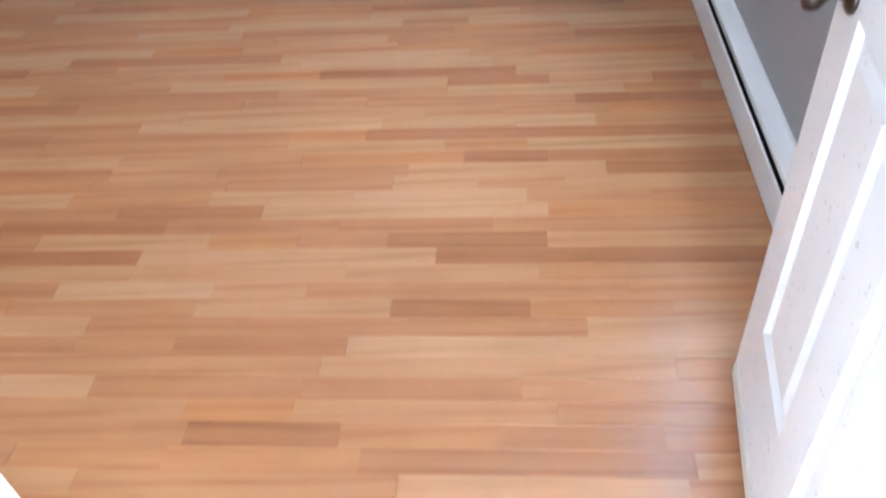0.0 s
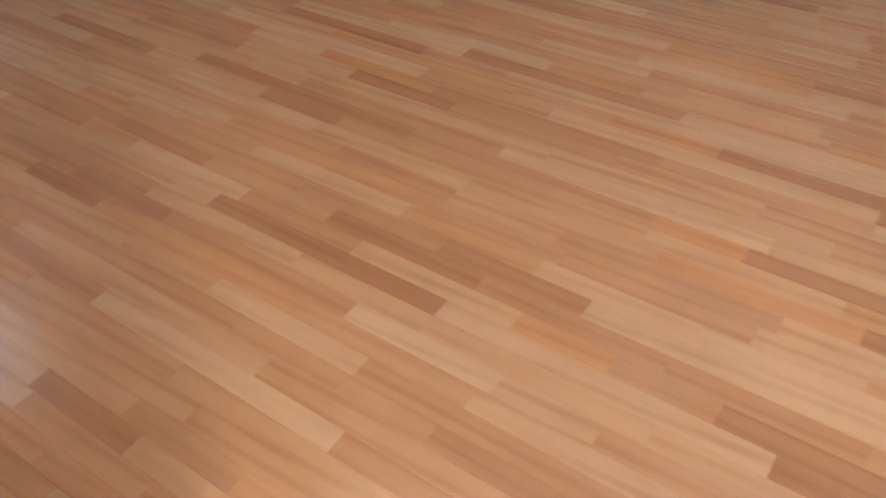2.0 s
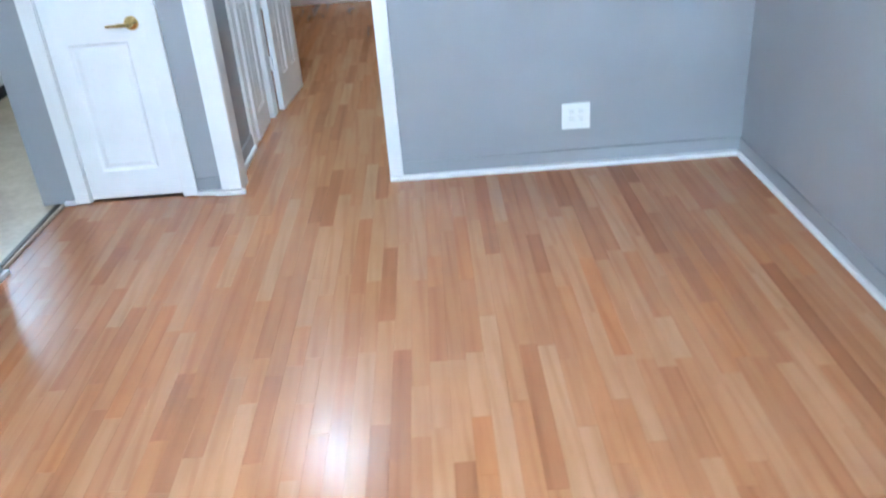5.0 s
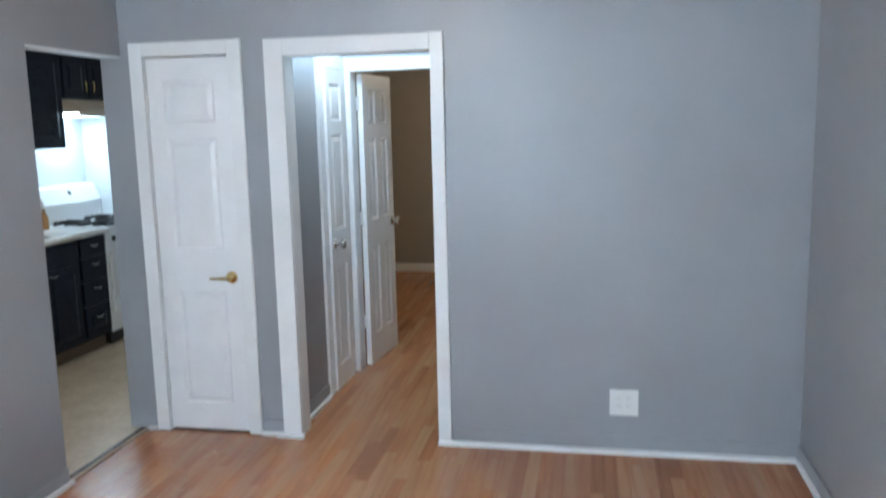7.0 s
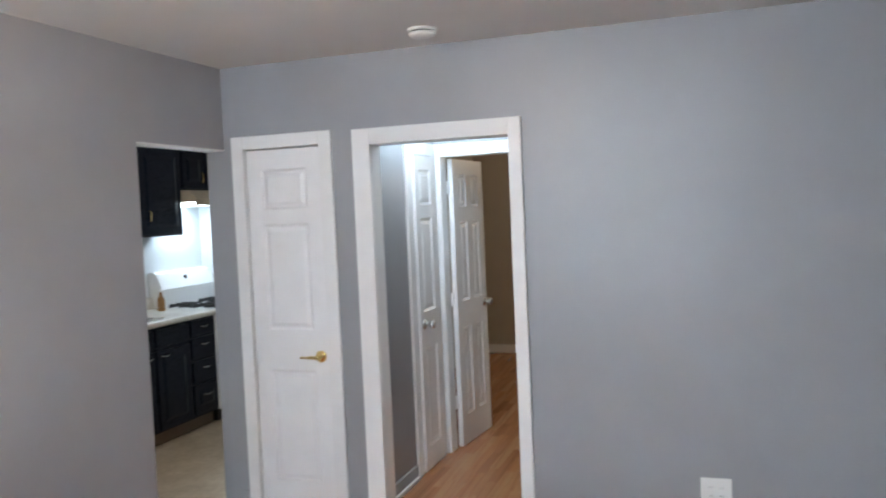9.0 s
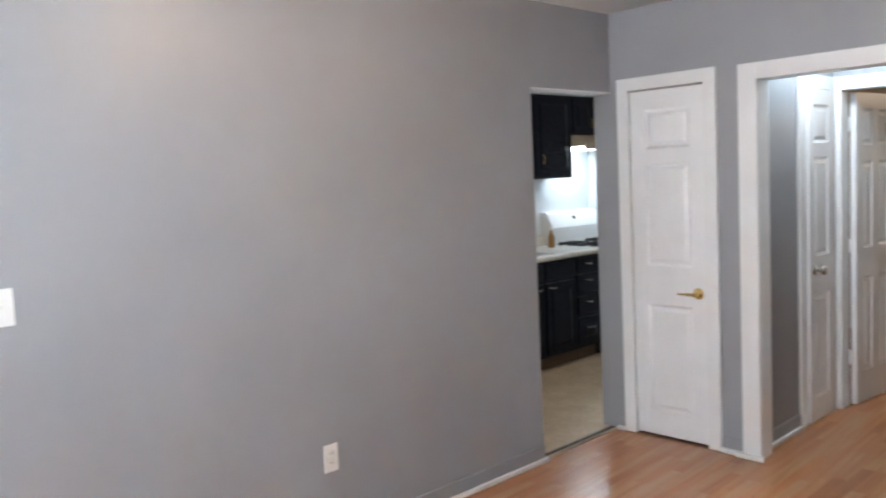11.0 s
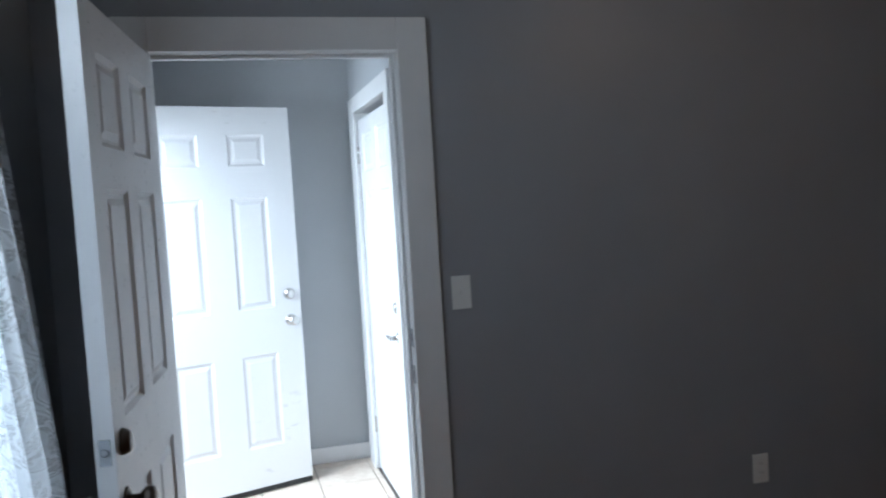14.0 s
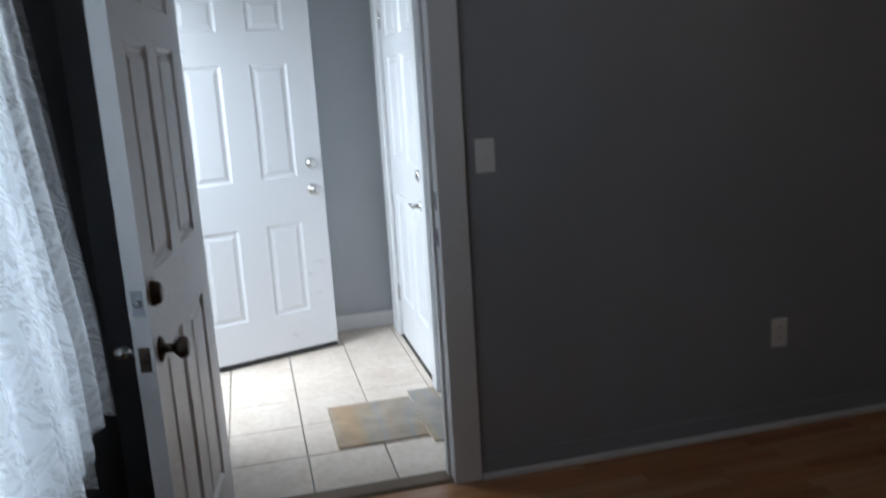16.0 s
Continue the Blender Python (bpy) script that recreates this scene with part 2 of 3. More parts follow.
def scuffed():
    """White paint with a few grey rub marks."""
    mat, nt, bsdf = nodes_of("scuffed_white_paint")
    n = noise_node(nt, 1.0, 3, 0.6, (1, 9, 34))
    patch = noise_node(nt, 3.1, 2)
    streak = ramp_node(nt, n.outputs[0], [(0.60, (0, 0, 0)), (0.68, (1, 1, 1))])
    where = ramp_node(nt, patch.outputs[0], [(0.62, (0, 0, 0)), (0.7, (1, 1, 1))])
    both = mix_node(nt, 1.0, streak.outputs[0], where.outputs[0], "MULTIPLY")
    nt.links.new(mix_node(nt, both, (0.78, 0.78, 0.79), (0.6, 0.59, 0.58)), bsdf.inputs["Base Color"])
    bsdf.inputs["Roughness"].default_value = 0.35
    return mat


SCUFFED = scuffed()

# ---- mesh helpers ----


def box(bm, x0, y0, z0, x1, y1, z1, bevel=0.0):
    m = Matrix.LocRotScale(((x0 + x1) / 2, (y0 + y1) / 2, (z0 + z1) / 2), None, (abs(x1 - x0), abs(y1 - y0), abs(z1 - z0)))
    made = bmesh.ops.create_cube(bm, size=1, matrix=m)
    if bevel:
        edges = list({e for v in made["verts"] for e in v.link_edges})
        bmesh.ops.bevel(bm, geom=edges, offset=bevel, segments=2, affect="EDGES", profile=0.6)
    return bm


def lathe(bm, profile, m=None, steps=20):
    """Turns (radius, height) pairs round z."""
    m = m or Matrix()
    rings = []
    for r, h in profile:
        rings.append([bm.verts.new(m @ Vector((r * math.cos(a), r * math.sin(a), h))) for a in (2 * math.pi * k / steps for k in range(steps))])
    for lo, hi in zip(rings, rings[1:]):
        for k in range(steps):
            f = bm.faces.new((lo[k], lo[(k + 1) % steps], hi[(k + 1) % steps], hi[k]))
            f.smooth = True
    bm.faces.new(list(reversed(rings[0])))
    bm.faces.new(rings[-1])
    return bm


def prism(bm, outline, a, b, axis="x"):
    """Sweeps a closed outline of pairs along an axis from a to b."""
    def at(p, s):
        return {"x": (s, p[0], p[1]), "y": (p[0], s, p[1]), "z": (p[0], p[1], s)}[axis]
    lo = [bm.verts.new(at(p, a)) for p in outline]
    hi = [bm.verts.new(at(p, b)) for p in outline]
    n = len(outline)
    for k in range(n):
        bm.faces.new((lo[k], lo[(k + 1) % n], hi[(k + 1) % n], hi[k]))
    bm.faces.new(list(reversed(lo)))
    bm.faces.new(hi)
    bmesh.ops.recalc_face_normals(bm, faces=bm.faces[:])
    return bm


def mesh_ob(name, bm, material):
    data = bpy.data.meshes.new(name)
    bm.to_mesh(data)
    bm.free()
    data.materials.append(material)
    return new(name, data)


def part(name, bm, material, parent, label=""):
    ob = mesh_ob(name, bm, material)
    ob.parent = parent
    return tagged(ob, label) if label else ob


def thing(name, m, label, category, group=""):
    ob = new(name)
    ob.matrix_world = m
    return tagged(ob, label, category, group)


def structure(name, bm, material, label):
    return tagged(mesh_ob(name, bm, material), label, name.split("_")[0], kind="structure")


def B():
    return bmesh.new()


# ---- large structure ----
T = 0.115
H = 2.44


def wall_y(name, x0, x1, y0, y1, openings, material, label, top=H):
    """A wall that runs along y, with openings (from, to, sill, head)."""
    bm = B()
    at = y0
    for a, b, sill, head in sorted(openings):
        if a > at:
            box(bm, x0, at, 0, x1, a, top)
        if sill > 0:
            box(bm, x0, a, 0, x1, b, sill)
        box(bm, x0, a, head, x1, b, top)
        at = b
    if at < y1:
        box(bm, x0, at, 0, x1, y1, top)
    return structure(name, bm, material, label)


def wall_x(name, y0, y1, x0, x1, openings, material, label, top=H):
    bm = B()
    at = x0
    for a, b, sill, head in sorted(openings):
        if a > at:
            box(bm, at, y0, 0, a, y1, top)
        if sill > 0:
            box(bm, a, y0, 0, b, y1, sill)
        box(bm, a, y0, head, b, y1, top)
        at = b
    if at < x1:
        box(bm, at, y0, 0, x1, y1, top)
    return structure(name, bm, material, label)


FY0, FY1, FH = -4.275, -3.478, 2.05      # foyer doorway
KY, KH = -0.715, 1.995                   # kitchen opening
R, FRONT = 3.355, -4.61
wall_y("wall_west", -T, 0, FRONT, 0, [(FY0 - 0.02, FY1 + 0.02, 0, FH + 0.02), (KY, 0, 0, KH)], GREY, "grey painted living room wall with two openings")
wall_x("wall_north", 0, T, -T, R + T, [(0.11, 0.585, 0, 1.985), (0.865, 1.64, 0, 1.985)], GREY, "grey painted wall with closet and hall openings")
wall_y("wall_east", R, R + T, FRONT, 0, [], GREY, "plain grey painted wall")
wall_x("wall_south", FRONT - T, FRONT, -2.2, R + T, [(0.96, 1.90, 0.86, 2.12), (-1.56, -0.70, 0, 2.05)], GREY, "grey painted front wall with window and entrance")
wall_y("wall_foyer_far", -2.2, -2.1, FRONT, -3.2, [], FOYER_GREY, "pale grey foyer wall")
wall_x("wall_foyer_side", -3.31, -3.2, -2.1, -T, [(-1.88, -0.96, 0, 2.07)], FOYER_GREY, "pale grey foyer wall with a door")
# unseen wall, added to block light and darken the gap above door_6
wall_x("wall_closet_back", -3.198, -3.1, -2.1, -T, [], GREY, "plain unseen wall added behind the foyer door to darken its gap")
wall_y("wall_kitchen_far", -1.95, -1.85, -1.6, 2.42, [], PALE, "pale kitchen wall behind the cabinets")
wall_x("wall_kitchen_end", 2.32, 2.42, -1.85, 0.0, [], PALE, "pale kitchen end wall beside the stove")
wall_x("wall_kitchen_near", -1.6, -1.5, -1.85, -T, [], PALE, "pale kitchen wall")
wall_y("wall_kitchen_side", -T, 0, T, 2.32, [], PALE, "pale kitchen side wall")
wall_y("wall_hall_west", 0.72, 0.82, T, 1.15, [(0.70, 1.06, 0, 1.96)], GREY, "grey hall wall with a narrow door")
wall_y("wall_hall_east", 1.9, 2.0, T, 1.15, [], GREY, "grey hall wall")
wall_x("wall_hall_end", 1.15, 1.25, 0.0, R + T, [(0.852, 1.60, 0, 1.975)], GREY, "hall end wall with bedroom doorway")
wall_y("wall_bedroom_west", -0.1, 0.0, 2.42, 4.9, [], TAN, "tan bedroom wall")
wall_y("wall_bedroom_east", R, R + T, 1.25, 4.9, [], TAN, "tan bedroom wall")
wall_x("wall_bedroom_north", 4.8, 4.9, 0.0, R, [], TAN, "tan bedroom wall with white baseboard")
bm = B()
box(bm, 0.0, 1.252, 0, 0.8, 1.26, H)
structure("wall_bedroom_south", bm, TAN, "tan bedroom wall face")

bm = B()
box(bm, -2.2, FRONT - T, H, R + T, 4.9, H + 0.1)
structure("ceiling", bm, CEIL, "off-white painted plaster ceiling")
bm = B()
box(bm, -0.02, -0.02, -0.12, R + T, 4.9, -0.014)
box(bm, -T / 2, FRONT, -0.12, R + T, -0.02, -0.014)
FLOOR = structure("floor", bm, SUBFLOOR, "red oak strip floor with satin finish")
bm = B()
box(bm, -1.95, -1.6, -0.12, -0.022, 2.4, -0.002)
structure("floor_kitchen", bm, LINO, "beige marbled vinyl kitchen floor")
bm = B()
box(bm, -2.2, FRONT - T, -0.12, -T / 2, -3.2, -0.012)
TILEBED = structure("floor_foyer", bm, GROUT, "cream ceramic tile floor with grey grout")
bm = B()
box(bm, -60, -80, -0.6, 60, FRONT - T, -0.15)
structure("ground", bm, CONCRETE, "grey concrete ground outside")


def trim(name, boxes, material, label, bevel=0.003):
    bm = B()
    for b in boxes:
        box(bm, *b, bevel)
    return structure(name, bm, material, label)


# door casings and jambs
def casing_x(name, y, out, x0, x1, head, w, depth, wl=None, jamb=T, material=WHITE, label="white painted door casing", wh=None):
    """Casing round an opening in a wall along x whose face is at y; out is -1 or 1."""
    wl = w if wl is None else wl
    d = out * depth
    bm = B()
    wh = wh or w
    box(bm, x0 - wl, y, 0, x0, y + d, head + wh, 0.004)
    box(bm, x1, y, 0, x1 + w, y + d, head + wh, 0.004)
    box(bm, x0, y, head, x1, y + d, head + wh, 0.004)
    s = -out
    box(bm, x0 - 0.018, y + s * 0.001, 0, x0, y + s * jamb, head + 0.018)
    box(bm, x1, y + s * 0.001, 0, x1 + 0.018, y + s * jamb, head + 0.018)
    box(bm, x0, y + s * 0.001, head, x1, y + s * jamb, head + 0.018)
    return structure(name, bm, material, label)


casing_x("trim_closet", 0, -1, 0.128, 0.59, 1.985, 0.072, 0.02)
casing_x("trim_hall", 0, -1, 0.885, 1.62, 1.965, 0.066, 0.022, 0.1, wh=0.084)
casing_x("trim_bedroom", 1.15, -1, 0.87, 1.58, 1.957, 0.08, 0.02, 0.046, 0.1)
casing_x("trim_foyer_side", -3.31, -1, -1.862, -0.978, 2.052, 0.088, 0.022, 0.16, 0.11)
casing_x("trim_entrance", FRONT, 1, -1.54, -0.72, 2.03, 0.07, 0.02)
bm = B()
for y0, y1 in ((FY1, FY1 + 0.105), (FY0 - 0.105, FY0)):
    box(bm, 0, y0, 0, 0.02, y1, FH + 0.11, 0.004)
box(bm, 0, FY0, FH, 0.02, FY1, FH + 0.11, 0.004)
for y0, y1 in ((FY1, FY1 + 0.019), (FY0 - 0.019, FY0)):
    box(bm, -T, y0, 0, -0.001, y1, FH + 0.019)
box(bm, -T, FY0, FH, -0.001, FY1, FH + 0.019)
box(bm, -0.075, FY1 - 0.012, 0, -0.045, FY1, FH)
box(bm, -0.075, FY0, FH - 0.012, -0.045, FY1 - 0.012, FH)
casing = structure("trim_foyer", bm, WHITE, "wide white door casing with stop")
for z in (0.93, 1.06):
    bm = B()
    box(bm, -0.041, FY1 - 0.0016, z - 0.032, -0.004, FY1 + 0.001, z + 0.032, 0.0006)
    plate_ob = part("strike_plate", bm, STEEL, casing, "dull steel strike plate")
    bm = B()
    box(bm, -0.030, FY1 - 0.0022, z - 0.013, -0.014, FY1 - 0.0017, z + 0.013)
    part("latch_hole", bm, DARK, plate_ob)
bm = B()
box(bm, -T - 0.02, FY1, 0, -T, FY1 + 0.09, FH + 0.09, 0.004)
box(bm, -T - 0.02, FY0 - 0.09, 0, -T, FY0, FH + 0.09, 0.004)
box(bm, -T - 0.02, FY0, FH, -T, FY1, FH + 0.09, 0.004)
structure("trim_foyer_inner", bm, WHITE, "white door casing on foyer side")
bm = B()
box(bm, 0.82, 0.612, 0, 0.838, 0.70, 2.04, 0.003)
box(bm, 0.82, 1.06, 0, 0.838, 1.128, 2.04, 0.003)
box(bm, 0.82, 0.70, 1.96, 0.838, 1.06, 2.04, 0.003)
structure("trim_hall_door", bm, WHITE, "white casing of narrow hall door")
bm = B()
box(bm, -T, KY - 0.0, KH - 0.006, -0.0005, -0.0005, KH - 0.0005)
structure("trim_kitchen_head", bm, WHITE, "white painted underside of kitchen opening")


def shoe_run(name, runs, material=WHITE):
    bm = B()
    for x0, y0, x1, y1, h in runs:
        box(bm, x0, y0, 0, x1, y1, h, 0.004)
    return structure(name, bm, material, "white painted shoe moulding")


S = 0.019
shoe_run("trim_shoe", [
    (0.002, -S - 0.012, 0.056, -0.0005, 0.022), (0.664, -S - 0.012, 0.79, -0.0005, 0.022), (0.755, -0.05, 0.905, -0.0225, 0.022),
    (1.62, -S - 0.024, R - 0.02, -0.0125, 0.022), (R - S - 0.012, FRONT + 0.08, R - 0.0125, -S - 0.026, 0.022),
    (0.0125, FY1 + 0.107, 0.012 + S, KY + 0.006, 0.022), (-0.1, KY - 0.012, 0.012 + S, KY + 0.012, 0.02),
    (0.8325, 0.13, 0.832 + S, 0.60, 0.022), (0.02, 4.77, R, 4.799, 0.09)])
bm = B()
box(bm, 1.69, -0.012, 0, R, -0.0005, 0.085, 0.003)
box(bm, R - 0.012, FRONT, 0, R - 0.0005, -0.013, 0.085, 0.003)
box(bm, 0.0005, FY1 + 0.106, 0, 0.012, KY - 0.002, 0.085, 0.003)
box(bm, 0.0005, -0.010, 0, 0.054, -0.0005, 0.085, 0.003)
box(bm, 0.664, -0.010, 0, 0.782, -0.0005, 0.085, 0.003)
box(bm, 0.8205, T + 0.002, 0, 0.832, 0.61, 0.085, 0.003)
structure("baseboard", bm, GREY, "baseboard painted wall grey")
trim("baseboard_foyer", [(-2.0995, FRONT, 0, -2.085, -3.312, 0.095), (-T - 0.015, -3.385, 0, -T - 0.0005, -3.312, 0.095)], WHITE, "white foyer baseboard")
bm = B()
prism(bm, [(-0.060, 0.0), (-0.03, 0.0), (-0.035, 0.004), (-0.055, 0.004)], KY + 0.01, -0.002, "y")
structure("trim_threshold_kitchen", bm, BRONZE, "dark metal threshold strip")
bm = B()
prism(bm, [(-0.1, 0.0), (0.0, 0.0), (-0.012, 0.01), (-0.088, 0.01)], FY0 + 0.001, FY1 - 0.001, "y")
structure("trim_threshold_foyer", bm, KICK, "worn wooden door saddle")


# ---- doors ----
def knob(parent, x, z, y, out, material, label, r=0.027):
    """Round knob on a rose; out is the side of the leaf that it stands on."""
    m = Matrix.Translation((x, y, z)) @ Matrix.Rotation(radians(90 if out < 0 else -90), 4, "X")
    bm = B()
    lathe(bm, [(0.031, 0), (0.031, 0.004), (0.024, 0.009), (0.012, 0.012), (0.011, 0.03), (0.018, 0.036), (r, 0.046), (r * 1.02, 0.056), (r * 0.9, 0.064), (r * 0.5, 0.068)], m)
    return part("door_knob", bm, material, parent, label)


def bolt(parent, x, z, y, out, material, label):
    m = Matrix.Translation((x, y, z)) @ Matrix.Rotation(radians(90 if out < 0 else -90), 4, "X")
    bm = B()
    lathe(bm, [(0.031, 0), (0.031, 0.006), (0.026, 0.018), (0.021, 0.022), (0.012, 0.023)], m)
    return part("deadbolt", bm, material, parent, label)


def lever(parent, x, z, y, out, way, material, label):
    m = Matrix.Translation((x, y, z)) @ Matrix.Rotation(radians(90 if out < 0 else -90), 4, "X")
    bm = B()
    lathe(bm, [(0.032, 0), (0.032, 0.006), (0.025, 0.012), (0.012, 0.014), (0.011, 0.045), (0.013, 0.05), (0.008, 0.056)], m)
    box(bm, x, y + out * 0.038, z - 0.009, x + way * 0.055, y + out * 0.052, z + 0.009, 0.004)
    box(bm, x + way * 0.05, y + out * 0.036, z - 0.007, x + way * 0.105, y + out * 0.050, z + 0.005, 0.003)
    return part("lever_handle", bm, material, parent, label)


def hinge(parent, z, y=0.0, material=None):
    bm = B()
    lathe(bm, [(0.006, -0.045), (0.006, 0.045), (0.003, 0.05)], Matrix.Translation((-0.004, y, z)), 10)
    box(bm, -0.003, y - 0.002, z - 0.044, 0.002, y + 0.03, z + 0.044)
    return part("hinge", bm, material or WHITE, parent)


def panel_layout(w, columns, rows, stile, mullion):
    """Cells (x0, z0, x1, z1) of a panelled leaf."""
    pw = (w - 2 * stile - (columns - 1) * mullion) / columns
    return [(stile + k * (pw + mullion), z0, stile + k * (pw + mullion) + pw, z1) for k in range(columns) for z0, z1 in rows]


def leaf(name, m, w, h, t, cells, label, category="door", material=None, group="", deep=0.010):
    """A moulded panel door: x from the hinge, y through the thickness (0 to t), z up. Each sunk panel is a part."""
    material = material or DOORWHITE
    door = tagged(thing(name, m, label, category, group), kind="structure")
    bm = B()
    xs = sorted({0, w, *[c[0] for c in cells], *[c[2] for c in cells]})
    zs = sorted({0, h, *[c[1] for c in cells], *[c[3] for c in cells]})
    for y, flip in ((0, False), (t, True)):
        s = 1 if not flip else -1
        grid = {(x, z): bm.verts.new((x, y, z)) for x in xs for z in zs}
        for i in range(len(xs) - 1):
            for k in range(len(zs) - 1):
                a, b, c, d = xs[i], zs[k], xs[i + 1], zs[k + 1]
                loop = [grid[a, b], grid[c, b], grid[c, d], grid[a, d]]
                inside = any(q[0] - 1e-6 <= a and c <= q[2] + 1e-6 and q[1] - 1e-6 <= b and d <= q[3] + 1e-6 for q in cells)
                if inside:
                    g, e = 0.012, deep
                    low = [bm.verts.new((px, y + s * e, pz)) for px, pz in ((a + g, b + g), (c - g, b + g), (c - g, d - g), (a + g, d - g))]
                    quads = [(loop[n], loop[(n + 1) % 4], low[(n + 1) % 4], low[n]) for n in range(4)] + [tuple(low)]
                else:
                    quads = [tuple(loop)]
                for q in quads:
                    bm.faces.new(q if not flip else tuple(reversed(q)))
    for x in (0, w):
        lo = [bm.verts.new((x, yy, zz)) for yy, zz in ((0, 0), (t, 0), (t, h), (0, h))]
        bm.faces.new(lo if x else list(reversed(lo)))
    for z in (0, h):
        lo = [bm.verts.new((xx, yy, z)) for xx, yy in ((0, 0), (w, 0), (w, t), (0, t))]
        bm.faces.new(lo if z else list(reversed(lo)))
    bmesh.ops.remove_doubles(bm, verts=bm.verts[:], dist=0.0004)
    part("slab", bm, material, door)
    for x0, z0, x1, z1 in cells:
        for y, s in ((0, 1), (t, -1)):
            g, g2 = 0.021, 0.04
            bm = B()
            base = [bm.verts.new((px, y + s * (deep + 0.0004), pz)) for px, pz in ((x0 + g, z0 + g), (x1 - g, z0 + g), (x1 - g, z1 - g), (x0 + g, z1 - g))]
            up = [bm.verts.new((px, y + s * deep * 0.25, pz)) for px, pz in ((x0 + g2, z0 + g2), (x1 - g2, z0 + g2), (x1 - g2, z1 - g2), (x0 + g2, z1 - g2))]
            for n in range(4):
                bm.faces.new((base[n], base[(n + 1) % 4], up[(n + 1) % 4], up[n]))
            bm.faces.new(up)
            bmesh.ops.recalc_face_normals(bm, faces=bm.faces[:])
            if (sum((f.normal.y for f in bm.faces)) > 0) == (s > 0):
                bmesh.ops.reverse_faces(bm, faces=bm.faces[:])
            part("panel", bm, material, door)
    return door


SIX = ((0.24, 0.86), (1.06, 1.60), (1.70, 1.92))


def towards(hx, hy, ex, ey, z=0.008):
    """Pose whose x axis runs from the hinge (hx, hy) towards (ex, ey)."""
    return Matrix.Translation((hx, hy, z)) @ Matrix.Rotation(math.atan2(ey - hy, ex - hx), 4, "Z")


# leaf of the foyer doorway, standing open into the room
d = leaf("door_1", towards(0.012, -4.314, 0.80, -4.402), 0.795, 2.03, 0.044, panel_layout(0.795, 2, SIX, 0.115, 0.115),
         "white six-panel door standing open, with dark bronze locks")
bolt(d, 0.73, 1.014, 0.044, 1, BRONZE, "dark bronze keyed deadbolt")
knob(d, 0.73, 0.876, 0.044, 1, BRONZE, "dark bronze door knob")
knob(d, 0.73, 0.876, 0.0, -1, NICKEL, "nickel door knob", 0.018)
for z, hh in ((1.008, 0.03), (0.872, 0.03)):
    bm = B()
    box(bm, 0.7945, 0.009, z - hh, 0.797, 0.035, z + hh, 0.001)
    lathe(bm, [(0.009, 0), (0.009, 0.003), (0.004, 0.003)], Matrix.Translation((0.797, 0.022, z)) @ Matrix.Rotation(radians(90), 4, "Y"), 14)
    part("latch_plate", bm, STEEL if z > 0.95 else BRONZE, d, "dull steel latch plate" if z > 0.95 else "dark bronze latch plate")
bm = B()
box(bm, 0.02, 0.044, 0.0, 0.78, 0.05, 0.03, 0.001)
part("door_sweep", bm, CREAM, d, "cream door sweep strip")

# closet door
d = leaf("door_2", pose(0.135, 0.0, 0.012) @ Matrix.Translation((0, 0.004, 0)), 0.448, 1.966, 0.035,
         panel_layout(0.448, 1, ((0.14, 0.76), (0.98, 1.56), (1.64, 1.86)), 0.085, 0.1), "narrow closed white closet door with brass lever")
lever(d, 0.40, 0.838, 0, -1, -1, BRASS, "polished brass lever handle")
for z in (0.22, 1.74):
    hinge(d, z, -0.004)

# narrow hall door
d = leaf("door_3", towards(0.816, 1.055, 0.816, 0.705), 0.35, 1.945, 0.035, panel_layout(0.35, 1, ((0.14, 0.76), (0.98, 1.56), (1.64, 1.86)), 0.07, 0.1),
         "narrow closed white hall door with nickel knob")
knob(d, 0.29, 0.905, 0.035, 1, NICKEL, "nickel door knob")

# bedroom door, open into the bedroom
d = leaf("door_4", towards(0.91, 1.262, 0.962, 1.80), 0.53, 1.94, 0.035, panel_layout(0.53, 2, ((0.2, 0.80), (0.98, 1.52), (1.62, 1.84)), 0.095, 0.09),
         "white six-panel bedroom door standing ajar")
knob(d, 0.48, 0.93, 0, -1, NICKEL, "nickel door knob")
for z in (0.3, 1.0, 1.75):
    hinge(d, z, 0.03)

# entrance leaf, swung open into the foyer
d = leaf("door_5", towards(-1.555, -4.52, -1.813, -3.70, 0.02), 0.86, 2.07, 0.044, panel_layout(0.86, 2, ((0.23, 0.735), (0.985, 1.59), (1.755, 1.925)), 0.15, 0.155),
         "scuffed white six-panel entrance door standing open", material=SCUFFED, deep=0.006)
knob(d, 0.795, 0.905, 0.0, -1, NICKEL, "satin nickel door knob")
bolt(d, 0.795, 1.05, 0.0, -1, NICKEL, "satin nickel deadbolt")
bm = B()
box(bm, 0.002, -0.003, -0.014, 0.858, 0.03, 0.012, 0.002)
part("door_sweep", bm, DARK, d, "black door sweep")

# door on the foyer side wall
d = leaf("door_6", pose(-1.855, -3.306, 0.012), 0.87, 1.995, 0.04, panel_layout(0.87, 2, SIX, 0.115, 0.115), "closed white panelled foyer door with nickel locks")
lever(d, 0.80, 0.875, 0, -1, -1, NICKEL, "nickel lever handle")
bolt(d, 0.80, 1.02, 0, -1, NICKEL, "nickel deadbolt")
for z in (0.25, 1.8):
    hinge(d, z, -0.006, NICKEL)

